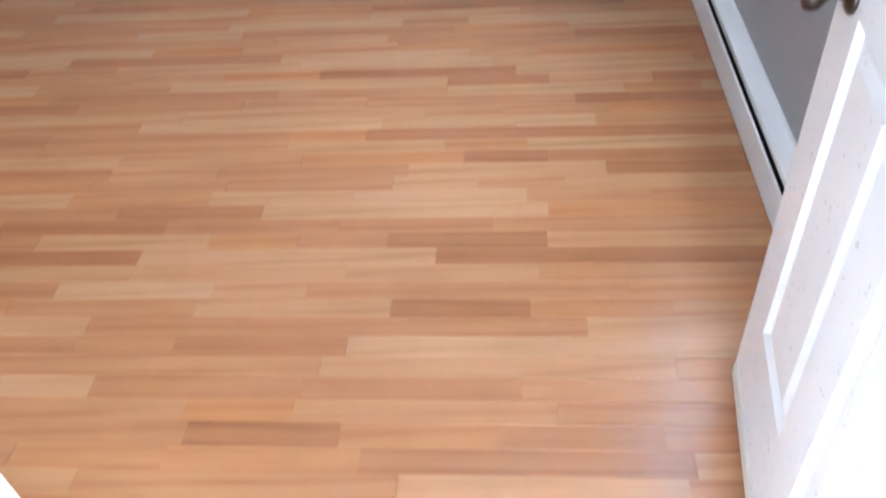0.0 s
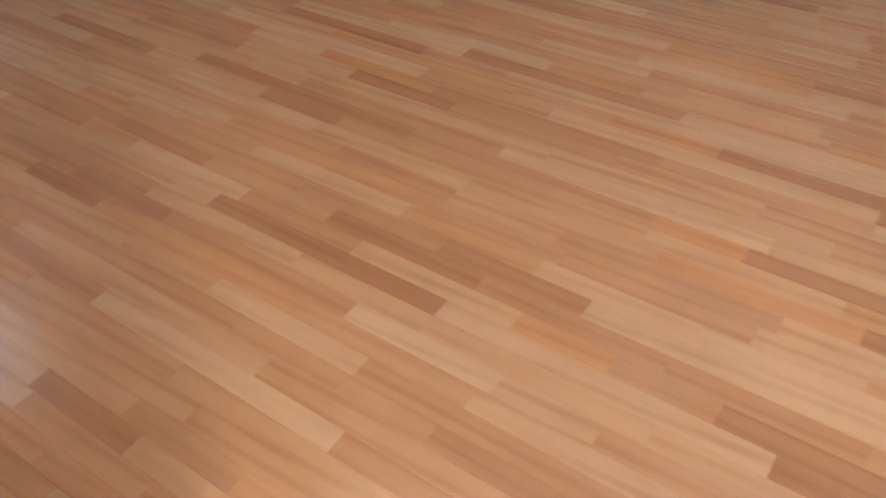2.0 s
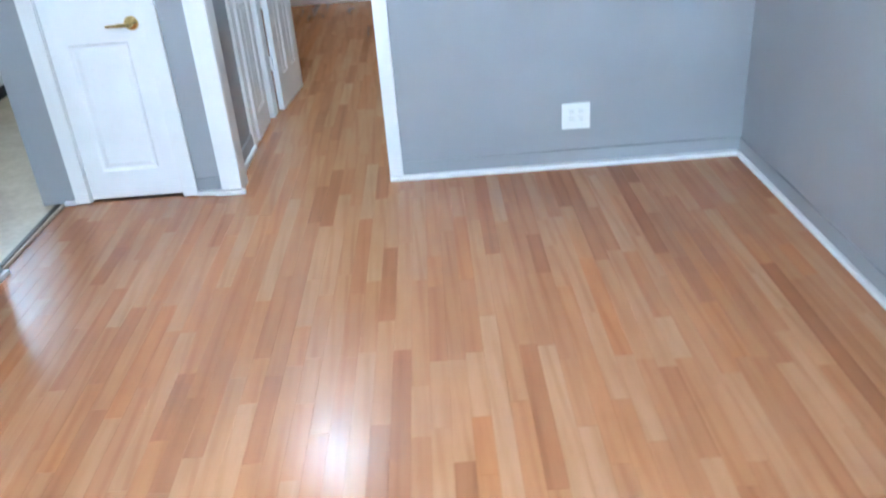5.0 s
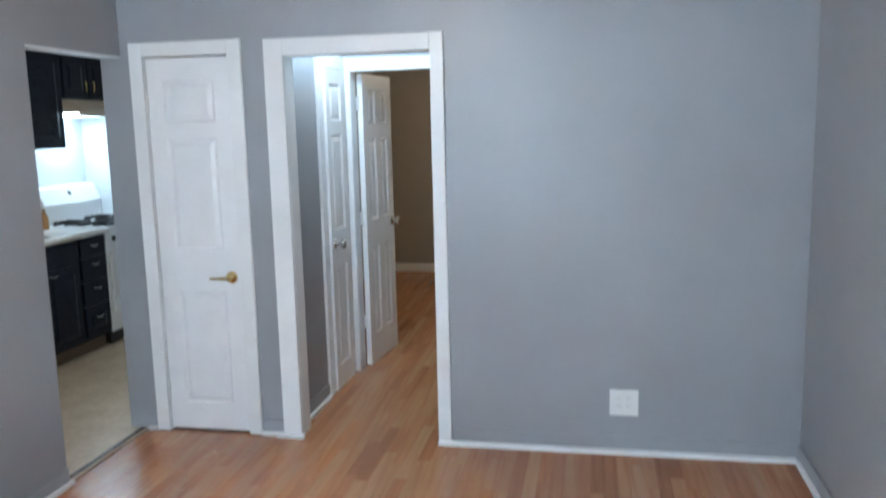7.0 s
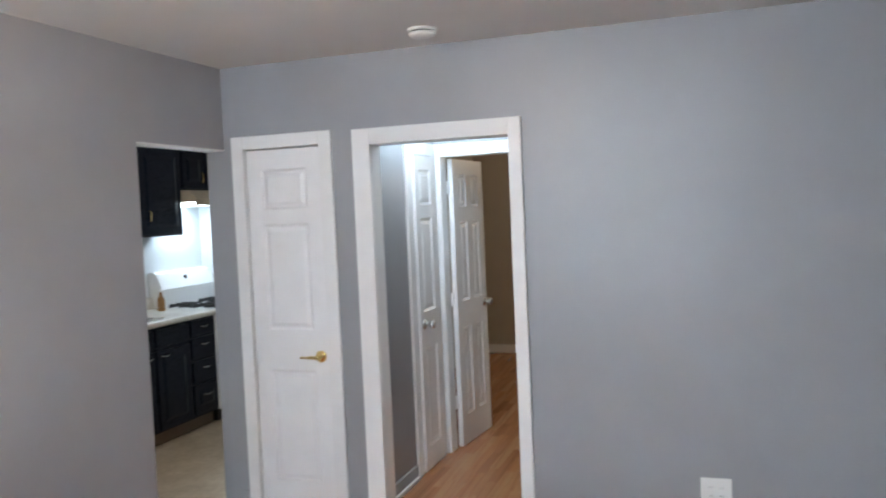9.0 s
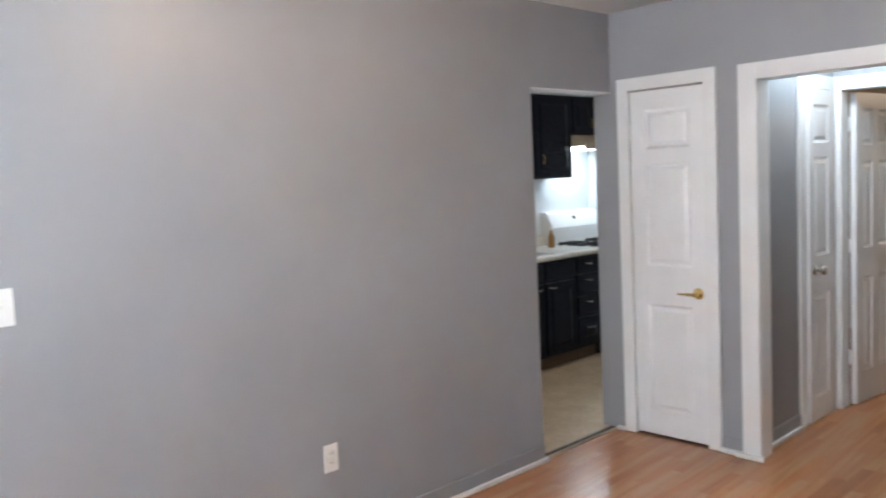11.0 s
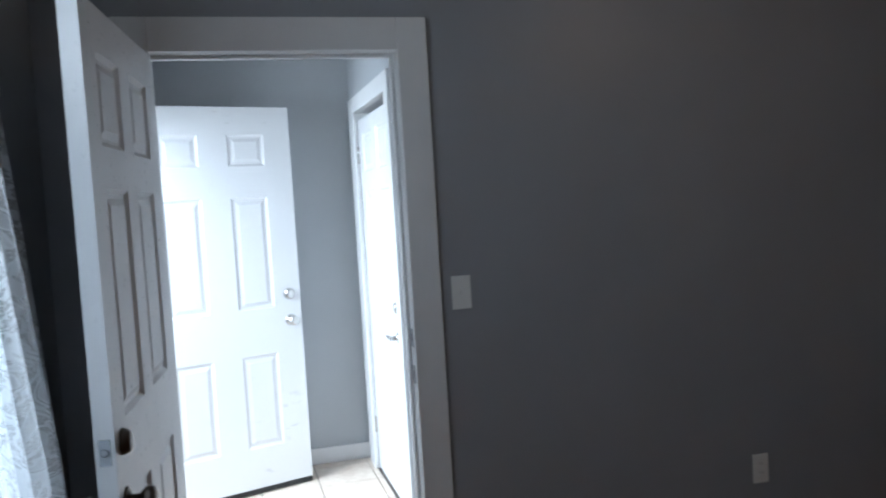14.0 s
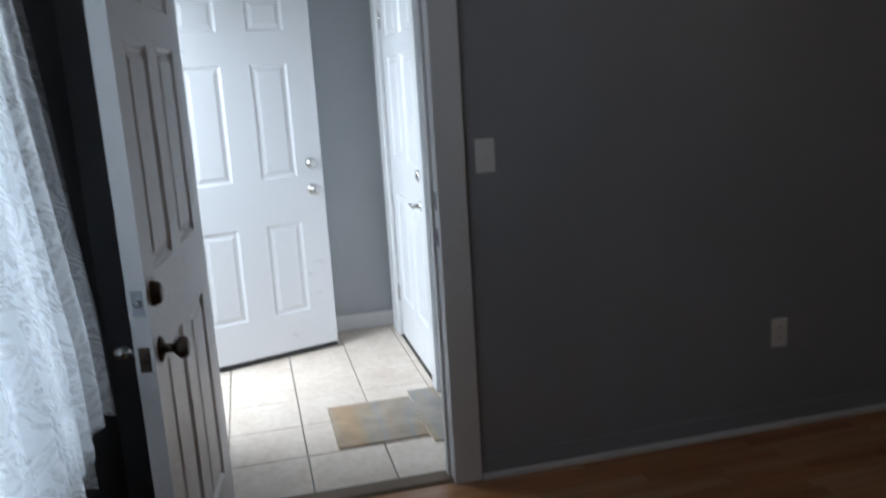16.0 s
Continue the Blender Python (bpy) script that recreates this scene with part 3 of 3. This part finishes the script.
# ---- window, curtain, heater ----
win = thing("window_1", pose(1.43, FRONT, 0), "white double-hung window behind a lace curtain", "window")
win["kind"] = "structure"
bm = B()
for x0, x1 in ((-0.56, -0.47), (0.47, 0.56)):
    box(bm, x0, 0.0, 0.78, x1, 0.02, 2.21, 0.004)
box(bm, -0.47, 0.0, 2.12, 0.47, 0.02, 2.21, 0.004)
for x0, x1 in ((-0.47, -0.452), (0.452, 0.47)):
    box(bm, x0, -T, 0.86, x1, -0.001, 2.12)
box(bm, -0.452, -T, 2.102, 0.452, -0.001, 2.12)
part("window_frame", bm, WHITE, win)
bm = B()
box(bm, -0.59, -T, 0.835, 0.59, 0.035, 0.86, 0.005)
part("window_sill", bm, WHITE, win)
for z0, z1, y in ((0.86, 1.5, -0.05), (1.47, 2.10, -0.085)):
    bm = B()
    for x0, x1 in ((-0.452, -0.405), (0.405, 0.452)):
        box(bm, x0, y - 0.016, z0, x1, y + 0.016, z1, 0.003)
    box(bm, -0.405, y - 0.016, z0, 0.405, y + 0.016, z0 + 0.05, 0.003)
    box(bm, -0.405, y - 0.016, z1 - 0.04, 0.405, y + 0.016, z1, 0.003)
    sash = part("sash", bm, WHITE, win)
    bm = B()
    box(bm, -0.405, y - 0.002, z0 + 0.05, 0.405, y + 0.002, z1 - 0.04)
    pane = part("pane", bm, GLASS, sash)
    pane.visible_shadow = False

rod = thing("curtain_rod", pose(0, 0, 0), "thin white curtain rod across the window", "curtain rod")
bm = B()
lathe(bm, [(0.006, 0), (0.006, 1.36)], Matrix.Translation((0.80, -4.574, 1.812)) @ Matrix.Rotation(radians(90), 4, "Y"), 10)
part("rod", bm, WHITE, rod)
for x in (0.81, 2.10):
    bm = B()
    box(bm, x, FRONT + 0.001, 1.805, x + 0.012, -4.57, 1.819, 0.002)
    part("bracket", bm, WHITE, rod)


def lace_panel(x0, x1, top, bottom, y_top, y_bottom, seed, ruffle=0.02):
    """A gathered lace sheet with folds that open towards the hem; returns sheet, hem band and rod pocket."""
    rnd = random.Random(seed)
    ph = [rnd.uniform(0, 6.28) for _ in range(5)]
    nx, nz = 150, 44

    def at(u, v, lift=0.0):
        x = x0 + (x1 - x0) * u
        z = top + (bottom - top) * v
        amp = 0.0035 + 0.0215 * v
        y = y_top + (y_bottom - y_top) * min(1, v * 1.25)
        y += amp * (math.sin(u * 47 + ph[0] + 0.5 * math.sin(v * 2 + ph[1])) + 0.6 * math.sin(u * 83 + ph[2] + v) + 0.4 * math.sin(u * 21 + ph[3]))
        z += 0.003 * math.sin(u * 90 + ph[4]) * (1 - v) + v * v * (0.008 * math.sin(u * 60 + ph[1]) + 0.006 * math.sin(u * 140))
        return (x + 0.006 * math.sin(v * 9 + ph[2]) * (1 if u < 0.02 else 0), y + lift, z)
    out = []
    for v0, v1, rows in ((0.0, 0.035, 4), (0.035, 1.0, nz)):
        bm = B()
        uvl = bm.loops.layers.uv.new("UVMap")
        grid = []
        for r in range(rows + 1):
            v = v0 + (v1 - v0) * r / rows
            grid.append([(bm.verts.new(at(c / nx, v)), (c / nx * (x1 - x0) * 1.5, v * (top - bottom))) for c in range(nx + 1)])
        for r in range(rows):
            for c in range(nx):
                q = (grid[r][c], grid[r][c + 1], grid[r + 1][c + 1], grid[r + 1][c])
                f = bm.faces.new([p[0] for p in q])
                f.smooth = True
                for loop, p in zip(f.loops, q):
                    loop[uvl].uv = p[1]
        out.append(bm)
    return out


cur = thing("curtain", pose(0, 0, 0), "white lace curtain gathered on a rod", "curtain")
head_bm, sheet_bm = lace_panel(0.79, 1.55, 1.838, 0.80, -4.542, -4.485, 3)
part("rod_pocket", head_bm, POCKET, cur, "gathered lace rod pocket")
part("sheet", sheet_bm, LACE, cur)
cur2 = thing("curtain", pose(0, 0, 0), "longer white lace curtain panel with uneven hem", "curtain")
head_bm, sheet_bm = lace_panel(1.04, 2.12, 1.828, 0.69, -4.556, -4.50, 8)
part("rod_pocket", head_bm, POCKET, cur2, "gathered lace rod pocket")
part("sheet", sheet_bm, LACE, cur2)

heat = thing("baseboard_heater", pose(0, FRONT, 0), "white enamel baseboard heater along the front wall", "heater")
HX0, HX1 = 0.35, 3.3
bm = B()
prism(bm, [(0.062, 0.004), (0.072, 0.006), (0.072, 0.104), (0.066, 0.104)], HX0, HX1)
part("front_panel", bm, HEATER, heat)
bm = B()
prism(bm, [(0.001, 0.142), (0.010, 0.142), (0.052, 0.120), (0.052, 0.100), (0.048, 0.100), (0.048, 0.117), (0.009, 0.136), (0.001, 0.136)], HX0, HX1)
part("hood", bm, HEATER, heat)
bm = B()
box(bm, HX0, 0.001, 0.02, HX1, 0.006, 0.135)
part("back_plate", bm, DARK, heat, "black back plate")
bm = B()
for k in range(150):
    x = HX0 + 0.05 + k * 0.019
    box(bm, x, 0.012, 0.04, x + 0.001, 0.046, 0.092)
part("heating_element", bm, DARK, heat, "dark heating fins")
for x in (HX0, HX1 - 0.04):
    bm = B()
    prism(bm, [(0.001, 0.0), (0.0735, 0.0), (0.0735, 0.112), (0.012, 0.145), (0.001, 0.145)], x, x + 0.04)
    part("end_cap", bm, HEATER, heat)

# ---- wall plates, detector, ceiling lamps ----


def plate(name, m, w, h, label, category, kind):
    """A cover plate whose face looks along -y; origin at its centre on the wall."""
    ob = thing(name, m, label, category)
    bm = B()
    box(bm, -w / 2, -0.006, -h / 2, w / 2, 0, h / 2, 0.0025)
    part("cover", bm, PLASTIC, ob)
    if kind == "switch":
        bm = B()
        box(bm, -0.005, -0.008, -0.012, 0.005, -0.006, 0.012)
        prism(bm, [(-0.008, -0.006), (-0.018, 0.010), (-0.014, 0.013), (-0.008, 0.004)], -0.004, 0.004)
        part("toggle", bm, PLASTIC, ob)
    else:
        for cx in ([0.0] if kind == "one" else [-0.023, 0.023]):
            for cz in (-0.0195, 0.0195):
                bm = B()
                box(bm, cx - 0.0165, -0.0085, cz - 0.014, cx + 0.0165, -0.006, cz + 0.014, 0.002)
                socket = part("socket", bm, PLASTIC, ob)
                bm = B()
                for dx in (-0.006, 0.006):
                    box(bm, cx + dx - 0.001, -0.0089, cz - 0.002, cx + dx + 0.001, -0.0086, cz + 0.007)
                part("slots", bm, DARK, socket)
    for cz in ((-0.03, 0.03) if kind == "switch" else (0.0,)):
        bm = B()
        lathe(bm, [(0.003, 0), (0.003, 0.0012), (0.001, 0.0014)], Matrix.Translation((0, -0.006, cz)) @ Matrix.Rotation(radians(90), 4, "X"), 10)
        part("screw", bm, PLASTIC, ob)
    return ob


plate("wall_outlet", pose(2.54, -0.0005, 0.255), 0.137, 0.13, "white double-gang wall outlet low on grey wall", "outlet", "two")
plate("wall_outlet", pose(0.0005, -2.105, 0.40, 0, 0, 90), 0.07, 0.116, "white single wall outlet above the baseboard", "outlet", "one")
plate("light_switch", pose(0.0005, -3.297, 1.207, 0, 0, 90), 0.071, 0.118, "white toggle light switch beside the doorway", "switch", "switch")

nail = thing("nail", pose(1.89, 0.0, 1.52), "small dark nail head in the grey wall", "nail")
bm = B()
lathe(bm, [(0.0022, -0.004), (0.0022, 0.006), (0.006, 0.0065), (0.006, 0.009), (0.003, 0.010)], Matrix.Rotation(radians(90), 4, "X"), 12)
part("head", bm, STEEL, nail)

det = thing("smoke_detector", pose(1.325, -0.36, H), "round white smoke detector on the ceiling", "smoke detector")
bm = B()
lathe(bm, [(0.068, 0), (0.068, -0.008), (0.062, -0.012)], None, 32)
part("base", bm, PLASTIC, det)
bm = B()
lathe(bm, [(0.055, -0.012), (0.055, -0.018)], None, 32)
part("vent_ring", bm, DARK, det, "dark vent slot")
bm = B()
lathe(bm, [(0.062, -0.018), (0.060, -0.030), (0.050, -0.038), (0.02, -0.041)], None, 32)
part("cover", bm, PLASTIC, det)


def dome(x, y, colour, strength, label):
    ob = thing("ceiling_lamp", pose(x, y, H), label, "ceiling lamp")
    bm = B()
    lathe(bm, [(0.075, 0), (0.075, -0.02), (0.06, -0.025)], None, 28)
    part("canopy", bm, WHITE, ob)
    bm = B()
    lathe(bm, [(0.055, -0.026), (0.03, -0.03)], None, 28)
    part("bulb_holder", bm, glow("lamp_glow", colour, strength), ob)
    return ob


dome(1.35, -2.2, WARM, 12, "small round ceiling lamp with warm light")
dome(1.0, 0.55, COOL, 12, "small round ceiling lamp with cool light")
# unseen kitchen fixture, added to go with the fill light
dome(-0.7, 0.2, (1, 0.93, 0.85), 10, "small round kitchen ceiling lamp, unseen, added with the fill light")
dome(2.0, 3.4, (1.0, 0.8, 0.55), 10, "small round bedroom ceiling lamp")

# ---- kitchen ----


def raised_front(parent, name, y0, z0, y1, z1, x, label=""):
    """A cabinet front facing +x with a framed, sunk centre."""
    bm = B()
    box(bm, x, y0, z0, x + 0.018, y1, z1, 0.005)
    front = part(name, bm, NAVY, parent, label)
    if z1 - z0 > 0.2:
        g = 0.055
        bm = B()
        o = [(y0 + g, z0 + g), (y1 - g, z0 + g), (y1 - g, z1 - g), (y0 + g, z1 - g)]
        i = [(y0 + g + 0.025, z0 + g + 0.025), (y1 - g - 0.025, z0 + g + 0.025), (y1 - g - 0.025, z1 - g - 0.025), (y0 + g + 0.025, z1 - g - 0.025)]
        a = [bm.verts.new((x + 0.0185, *p)) for p in o]
        b = [bm.verts.new((x + 0.026, *p)) for p in i]
        for n in range(4):
            bm.faces.new((a[n], a[(n + 1) % 4], b[(n + 1) % 4], b[n]))
        bm.faces.new(b)
        part("panel", bm, NAVY, front)
    return front


def pull(parent, y, z, x, material=None, upright=False):
    bm = B()
    pts = [(0, -0.04, 0), (0.02, -0.034, 0), (0.026, -0.015, -0.006), (0.026, 0.015, -0.006), (0.02, 0.034, 0), (0, 0.04, 0)]
    for p, q in zip(pts, pts[1:]):
        a, b = Vector(p), Vector(q)
        if upright:
            a, b = Vector((a.x, a.z, a.y)), Vector((b.x, b.z, b.y))
        way = b - a
        m = Matrix.Translation(Vector((x, y, z)) + a) @ way.to_track_quat("Z", "Y").to_matrix().to_4x4()
        lathe(bm, [(0.005, 0), (0.005, way.length + 0.002)], m, 8)
    return part("handle", bm, material or NICKEL, parent, "bright metal pull handle")


CX = -1.24
unit = thing("base_cabinet", pose(0, 0, 0), "black-navy kitchen base cabinet with two doors", "cabinet")
bm = B()
box(bm, -1.848, 0.30, 0.105, CX, 1.243, 0.865)
part("body", bm, NAVY, unit)
bm = B()
box(bm, -1.848, 0.30, 0.0, CX - 0.055, 1.243, 0.105)
part("toe_kick", bm, KICK, unit, "brown wooden toe kick")
raised_front(unit, "false_drawer", 0.86, 0.715, 1.232, 0.845, CX)
raised_front(unit, "false_drawer", 0.42, 0.715, 0.83, 0.845, CX)
for y0, y1, ky in ((0.86, 1.232, 0.93), (0.42, 0.83, 0.76)):
    f = raised_front(unit, "door", y0, 0.12, y1, 0.69, CX)
    pull(f, ky, 0.655, CX + 0.018)
unit = thing("base_cabinet", pose(0, 0, 0), "black-navy drawer cabinet with four drawers", "cabinet")
bm = B()
box(bm, -1.848, 1.2435, 0.105, CX, 1.58, 0.865)
part("body", bm, NAVY, unit)
bm = B()
box(bm, -1.848, 1.2435, 0.0, CX - 0.055, 1.58, 0.105)
part("toe_kick", bm, KICK, unit, "brown wooden toe kick")
for z0, z1 in ((0.735, 0.85), (0.555, 0.715), (0.375, 0.535), (0.13, 0.355)):
    f = raised_front(unit, "drawer", 1.265, z0, 1.56, z1, CX)
    pull(f, 1.405, min(z1 - 0.05, (z0 + z1) / 2 + 0.03), CX + 0.018)
top = thing("countertop", pose(0, 0, 0), "pale laminate kitchen countertop with rolled edge", "countertop")
bm = B()
prism(bm, [(-1.848, 0.866), (-1.205, 0.866), (-1.192, 0.872), (-1.188, 0.89), (-1.196, 0.905), (-1.21, 0.91), (-1.80, 0.91), (-1.815, 1.0), (-1.848, 1.0)], 0.30, 1.582, "y")
part("slab", bm, LAMINATE, top)

sink = thing("kitchen_sink", pose(0, 0, 0), "steel-rimmed kitchen sink, its shaded hollow a flat dark sheet", "sink")
bm = B()
for x0, y0, x1, y1 in ((-1.74, 0.44, -1.70, 1.02), (-1.30, 0.44, -1.26, 1.02), (-1.70, 0.44, -1.30, 0.48), (-1.70, 0.98, -1.30, 1.02)):
    box(bm, x0, y0, 0.9105, x1, y1, 0.9165, 0.002)
part("rim", bm, NICKEL, sink, "steel rim")
# no hollow: a flat dark sheet stands in for the shaded inside
bm = B()
box(bm, -1.70, 0.48, 0.9105, -1.30, 0.98, 0.9125)
part("basin_shade", bm, DARK, sink, "flat dark sheet for the shade inside the basin")

stove = thing("gas_stove", pose(0, 0, 0), "white enamel gas stove with backguard and black grates", "stove")
SY0, SY1 = 1.586, 2.308
bm = B()
box(bm, -1.845, SY0, 0.1, CX + 0.01, SY1, 0.905, 0.008)
part("body", bm, ENAMEL, stove)
bm = B()
box(bm, -1.82, SY0 + 0.02, 0.0, CX - 0.03, SY1 - 0.02, 0.1)
part("base", bm, DARK, stove, "black recessed base")
bm = B()
prism(bm, [(-1.846, 0.906), (-1.73, 0.906), (-1.715, 1.06), (-1.775, 1.185), (-1.80, 1.20), (-1.846, 1.20)], SY0, SY1, "y")
part("backguard", bm, ENAMEL, stove)
bm = B()
lathe(bm, [(0.018, 0), (0.018, 0.006), (0.01, 0.012)], Matrix.Translation((-1.752, 1.94, 1.14)) @ Matrix.Rotation(radians(65), 4, "Y"), 16)
part("badge", bm, DARK, stove, "small dark emblem")
for y in (1.73, 2.12):
    for x in (-1.60, -1.36):
        bm = B()
        for k in range(3):
            box(bm, x - 0.1, y - 0.075 + k * 0.075 - 0.005, 0.925, x + 0.1, y - 0.075 + k * 0.075 + 0.005, 0.938)
            box(bm, x - 0.1 + k * 0.1 - 0.005, y - 0.09, 0.907, x - 0.1 + k * 0.1 + 0.005, y + 0.09, 0.925)
        lathe(bm, [(0.04, 0.905), (0.04, 0.92), (0.03, 0.924)], Matrix.Translation((x, y, 0)), 16)
        part("burner_grate", bm, DARK, stove, "black iron burner grate")
bm = B()
box(bm, CX + 0.01, SY0 + 0.03, 0.25, CX + 0.035, SY1 - 0.03, 0.72, 0.008)
oven = part("oven_door", bm, ENAMEL, stove)
bm = B()
box(bm, CX + 0.035, SY0 + 0.1, 0.66, CX + 0.07, SY1 - 0.1, 0.68, 0.006)
part("handle", bm, NICKEL, oven)
for k in range(5):
    bm = B()
    lathe(bm, [(0.022, 0), (0.02, 0.022), (0.012, 0.026)], Matrix.Translation((CX + 0.01, SY0 + 0.1 + k * 0.135, 0.81)) @ Matrix.Rotation(radians(90), 4, "Y"), 16)
    part("dial", bm, DARK, stove, "black burner dial")

UX = -1.56
up = thing("wall_cabinet", pose(0, 0, 0), "black-navy wall cabinet with brass handles", "cabinet")
bm = B()
box(bm, -1.848, 0.62, 1.50, UX, 1.68, 2.2)
part("body", bm, NAVY, up)
for y0, y1, hy in ((1.18, 1.665, 1.26), (0.64, 1.16, 1.08)):
    f = raised_front(up, "door", y0, 1.515, y1, 2.185, UX)
    pull(f, hy, 1.66, UX + 0.018, BRASS, True)
up = thing("wall_cabinet", pose(0, 0, 0), "short black-navy wall cabinet above the range hood", "cabinet")
bm = B()
box(bm, -1.848, 1.6815, 1.865, UX, 2.318, 2.2)
part("body", bm, NAVY, up)
for y0, y1, hy in ((1.70, 1.99, 1.95), (2.01, 2.30, 2.05)):
    f = raised_front(up, "door", y0, 1.88, y1, 2.185, UX)
    pull(f, hy, 1.97, UX + 0.018, BRASS, True)
soff = B()
box(soff, -1.848, -1.498, 2.205, UX - 0.01, 2.318, H - 0.001)
structure("trim_soffit", soff, PALE, "plaster soffit above wall cabinets")
hood = thing("range_hood", pose(0, 0, 0), "beige enamel range hood with a lit lamp", "range hood")
bm = B()
prism(bm, [(-1.846, 1.862), (-1.50, 1.862), (-1.40, 1.79), (-1.395, 1.735), (-1.42, 1.735), (-1.42, 1.765), (-1.846, 1.765)], 1.685, 2.315, "y")
part("shell", bm, STEELBEIGE, hood)
bm = B()
box(bm, -1.80, 1.8, 1.738, -1.52, 2.1, 1.764, 0.004)
part("lamp_lens", bm, glow("hood_lens", COOL, 9), hood, "glowing lamp lens")

def bottle(x, y, z, s, material, label):
    ob = thing("bottle", pose(x, y, z), label, "bottle")
    bm = B()
    lathe(bm, [(0.03 * s, 0), (0.032 * s, 0.01), (0.032 * s, 0.10 * s), (0.012 * s, 0.14 * s), (0.012 * s, 0.165 * s)], None, 18)
    part("body", bm, material, ob)
    bm = B()
    lathe(bm, [(0.015 * s, 0.166 * s), (0.015 * s, 0.19 * s), (0.012 * s, 0.193 * s)], None, 18)
    part("cap", bm, PLASTIC, ob)


bottle(-1.62, 1.44, 0.9105, 0.9, paint("amber_bottle", (0.32, 0.17, 0.06), 0.3), "small amber bottle on the kitchen counter")
plate("wall_outlet", pose(-1.8495, 1.3, 1.2, 0, 0, 90), 0.07, 0.116, "white outlet on the kitchen wall", "outlet", "one")

# ---- foyer mats ----


def floor_mat(x0, y0, x1, y1, turn, label):
    ob = thing("floor_mat", pose((x0 + x1) / 2, (y0 + y1) / 2, 0.0, 0, 0, turn), label, "mat")
    bm = B()
    w, h = (x1 - x0) / 2, (y1 - y0) / 2
    box(bm, -w, -h, 0.0005, w, h, 0.009, 0.003)
    part("woven_sheet", bm, WEAVE, ob)


floor_mat(-0.88, -3.86, -0.43, -3.475, 0, "woven beige and grey mat on foyer tiles")
floor_mat(-0.95, -3.465, -0.36, -3.335, 0, "narrow striped mat with orange and grey bands")

# ---- tiles and strips, last ----


def piece_mesh(name, w, l, h, chamfer, material):
    data = bpy.data.meshes.new(name)
    c = chamfer
    v = [(0, 0, -h), (w, 0, -h), (w, l, -h), (0, l, -h), (0, 0, -c), (w, 0, -c), (w, l, -c), (0, l, -c), (c, c, 0), (w - c, c, 0), (w - c, l - c, 0), (c, l - c, 0)]
    f = [(8, 9, 10, 11)]
    for a in (0, 4):
        f += [(a + k, a + (k + 1) % 4, a + 4 + (k + 1) % 4, a + 4 + k) for k in range(4)]
    data.from_pydata(v, [], f)
    data.materials.append(material)
    return data


tile_size, joint = 0.318, 0.005
tile_data = piece_mesh("tile", tile_size - joint, tile_size - joint, 0.012, 0.002, TILE)
ty = [-3.985 + k * tile_size for k in range(-2, 3)]
for i in range(7):
    for y in ty:
        x = -0.10 - (i + 1) * tile_size
        lo_y, hi_y, lo_x = max(y, FRONT + 0.001), min(y + tile_size, -3.312), max(x, -2.099)
        if hi_y - lo_y < 0.02 or x + tile_size - lo_x < 0.02:
            continue
        whole = hi_y - lo_y > tile_size - 0.002 and x == lo_x
        data = tile_data if whole else piece_mesh("tile", x + tile_size - lo_x - joint, hi_y - lo_y - joint, 0.012, 0.002, TILE)
        ob = new("tile", data)
        ob.parent = TILEBED
        ob.location = (lo_x, lo_y, 0)

PW = 0.0595
LENGTHS = (0.24, 0.33, 0.41, 0.48, 0.56, 0.66, 0.78, 0.94)
strip_data = {l: piece_mesh("strip", PW - 0.0002, l - 0.0002, 0.012, 0.0005, OAK) for l in LENGTHS}
rest_v, rest_f = [], []
rng = random.Random(11)
singles = 0
rows_n = int((R + 0.06) / PW) + 1
for r in range(rows_n):
    x = -0.055 + r * PW
    w = min(PW, R + 0.0 - x)
    if w < 0.01:
        continue
    spans = [(FRONT + 0.001, 4.8)] if x > 0.83 else [(FRONT + 0.001, -0.001)]
    if 0.0 <= x <= 0.83:
        spans.append((1.262, 4.8))
    if x < -0.001:
        spans = [(FY0 + 0.001, FY1 - 0.001)]
    for s0, s1 in spans:
        y = s0 - rng.uniform(0, 0.4)
        while y < s1:
            l = rng.choice(LENGTHS)
            a, b = max(y, s0), min(y + l, s1)
            if b - a > 0.004:
                near = -4.5 < a and b < -1.1 and 0.05 < x < 2.75 and a == y and b == y + l and w > PW - 0.001
                if near and singles < 300:
                    singles += 1
                    ob = new("strip", strip_data[l])
                    ob.parent = FLOOR
                    ob.location = (x, y, 0)
                else:
                    n = len(rest_v)
                    c, e = 0.0005, 0.0001
                    x0, x1, y0, y1 = x + e, x + w - e, a + e, b - e
                    rest_v += [(x0, y0, -0.012), (x1, y0, -0.012), (x1, y1, -0.012), (x0, y1, -0.012), (x0, y0, -c), (x1, y0, -c), (x1, y1, -c), (x0, y1, -c),
                               (x0 + c, y0 + c, 0), (x1 - c, y0 + c, 0), (x1 - c, y1 - c, 0), (x0 + c, y1 - c, 0)]
                    rest_f += [(n + 8, n + 9, n + 10, n + 11)]
                    for q in (n, n + 4):
                        rest_f += [(q + k, q + (k + 1) % 4, q + 4 + (k + 1) % 4, q + 4 + k) for k in range(4)]
            y += l
rest = bpy.data.meshes.new("strips")
rest.from_pydata(rest_v, [], rest_f)
rest.materials.append(OAKJOIN)
ob = new("strips", rest)
ob.parent = FLOOR
tagged(ob, kind="stuff")
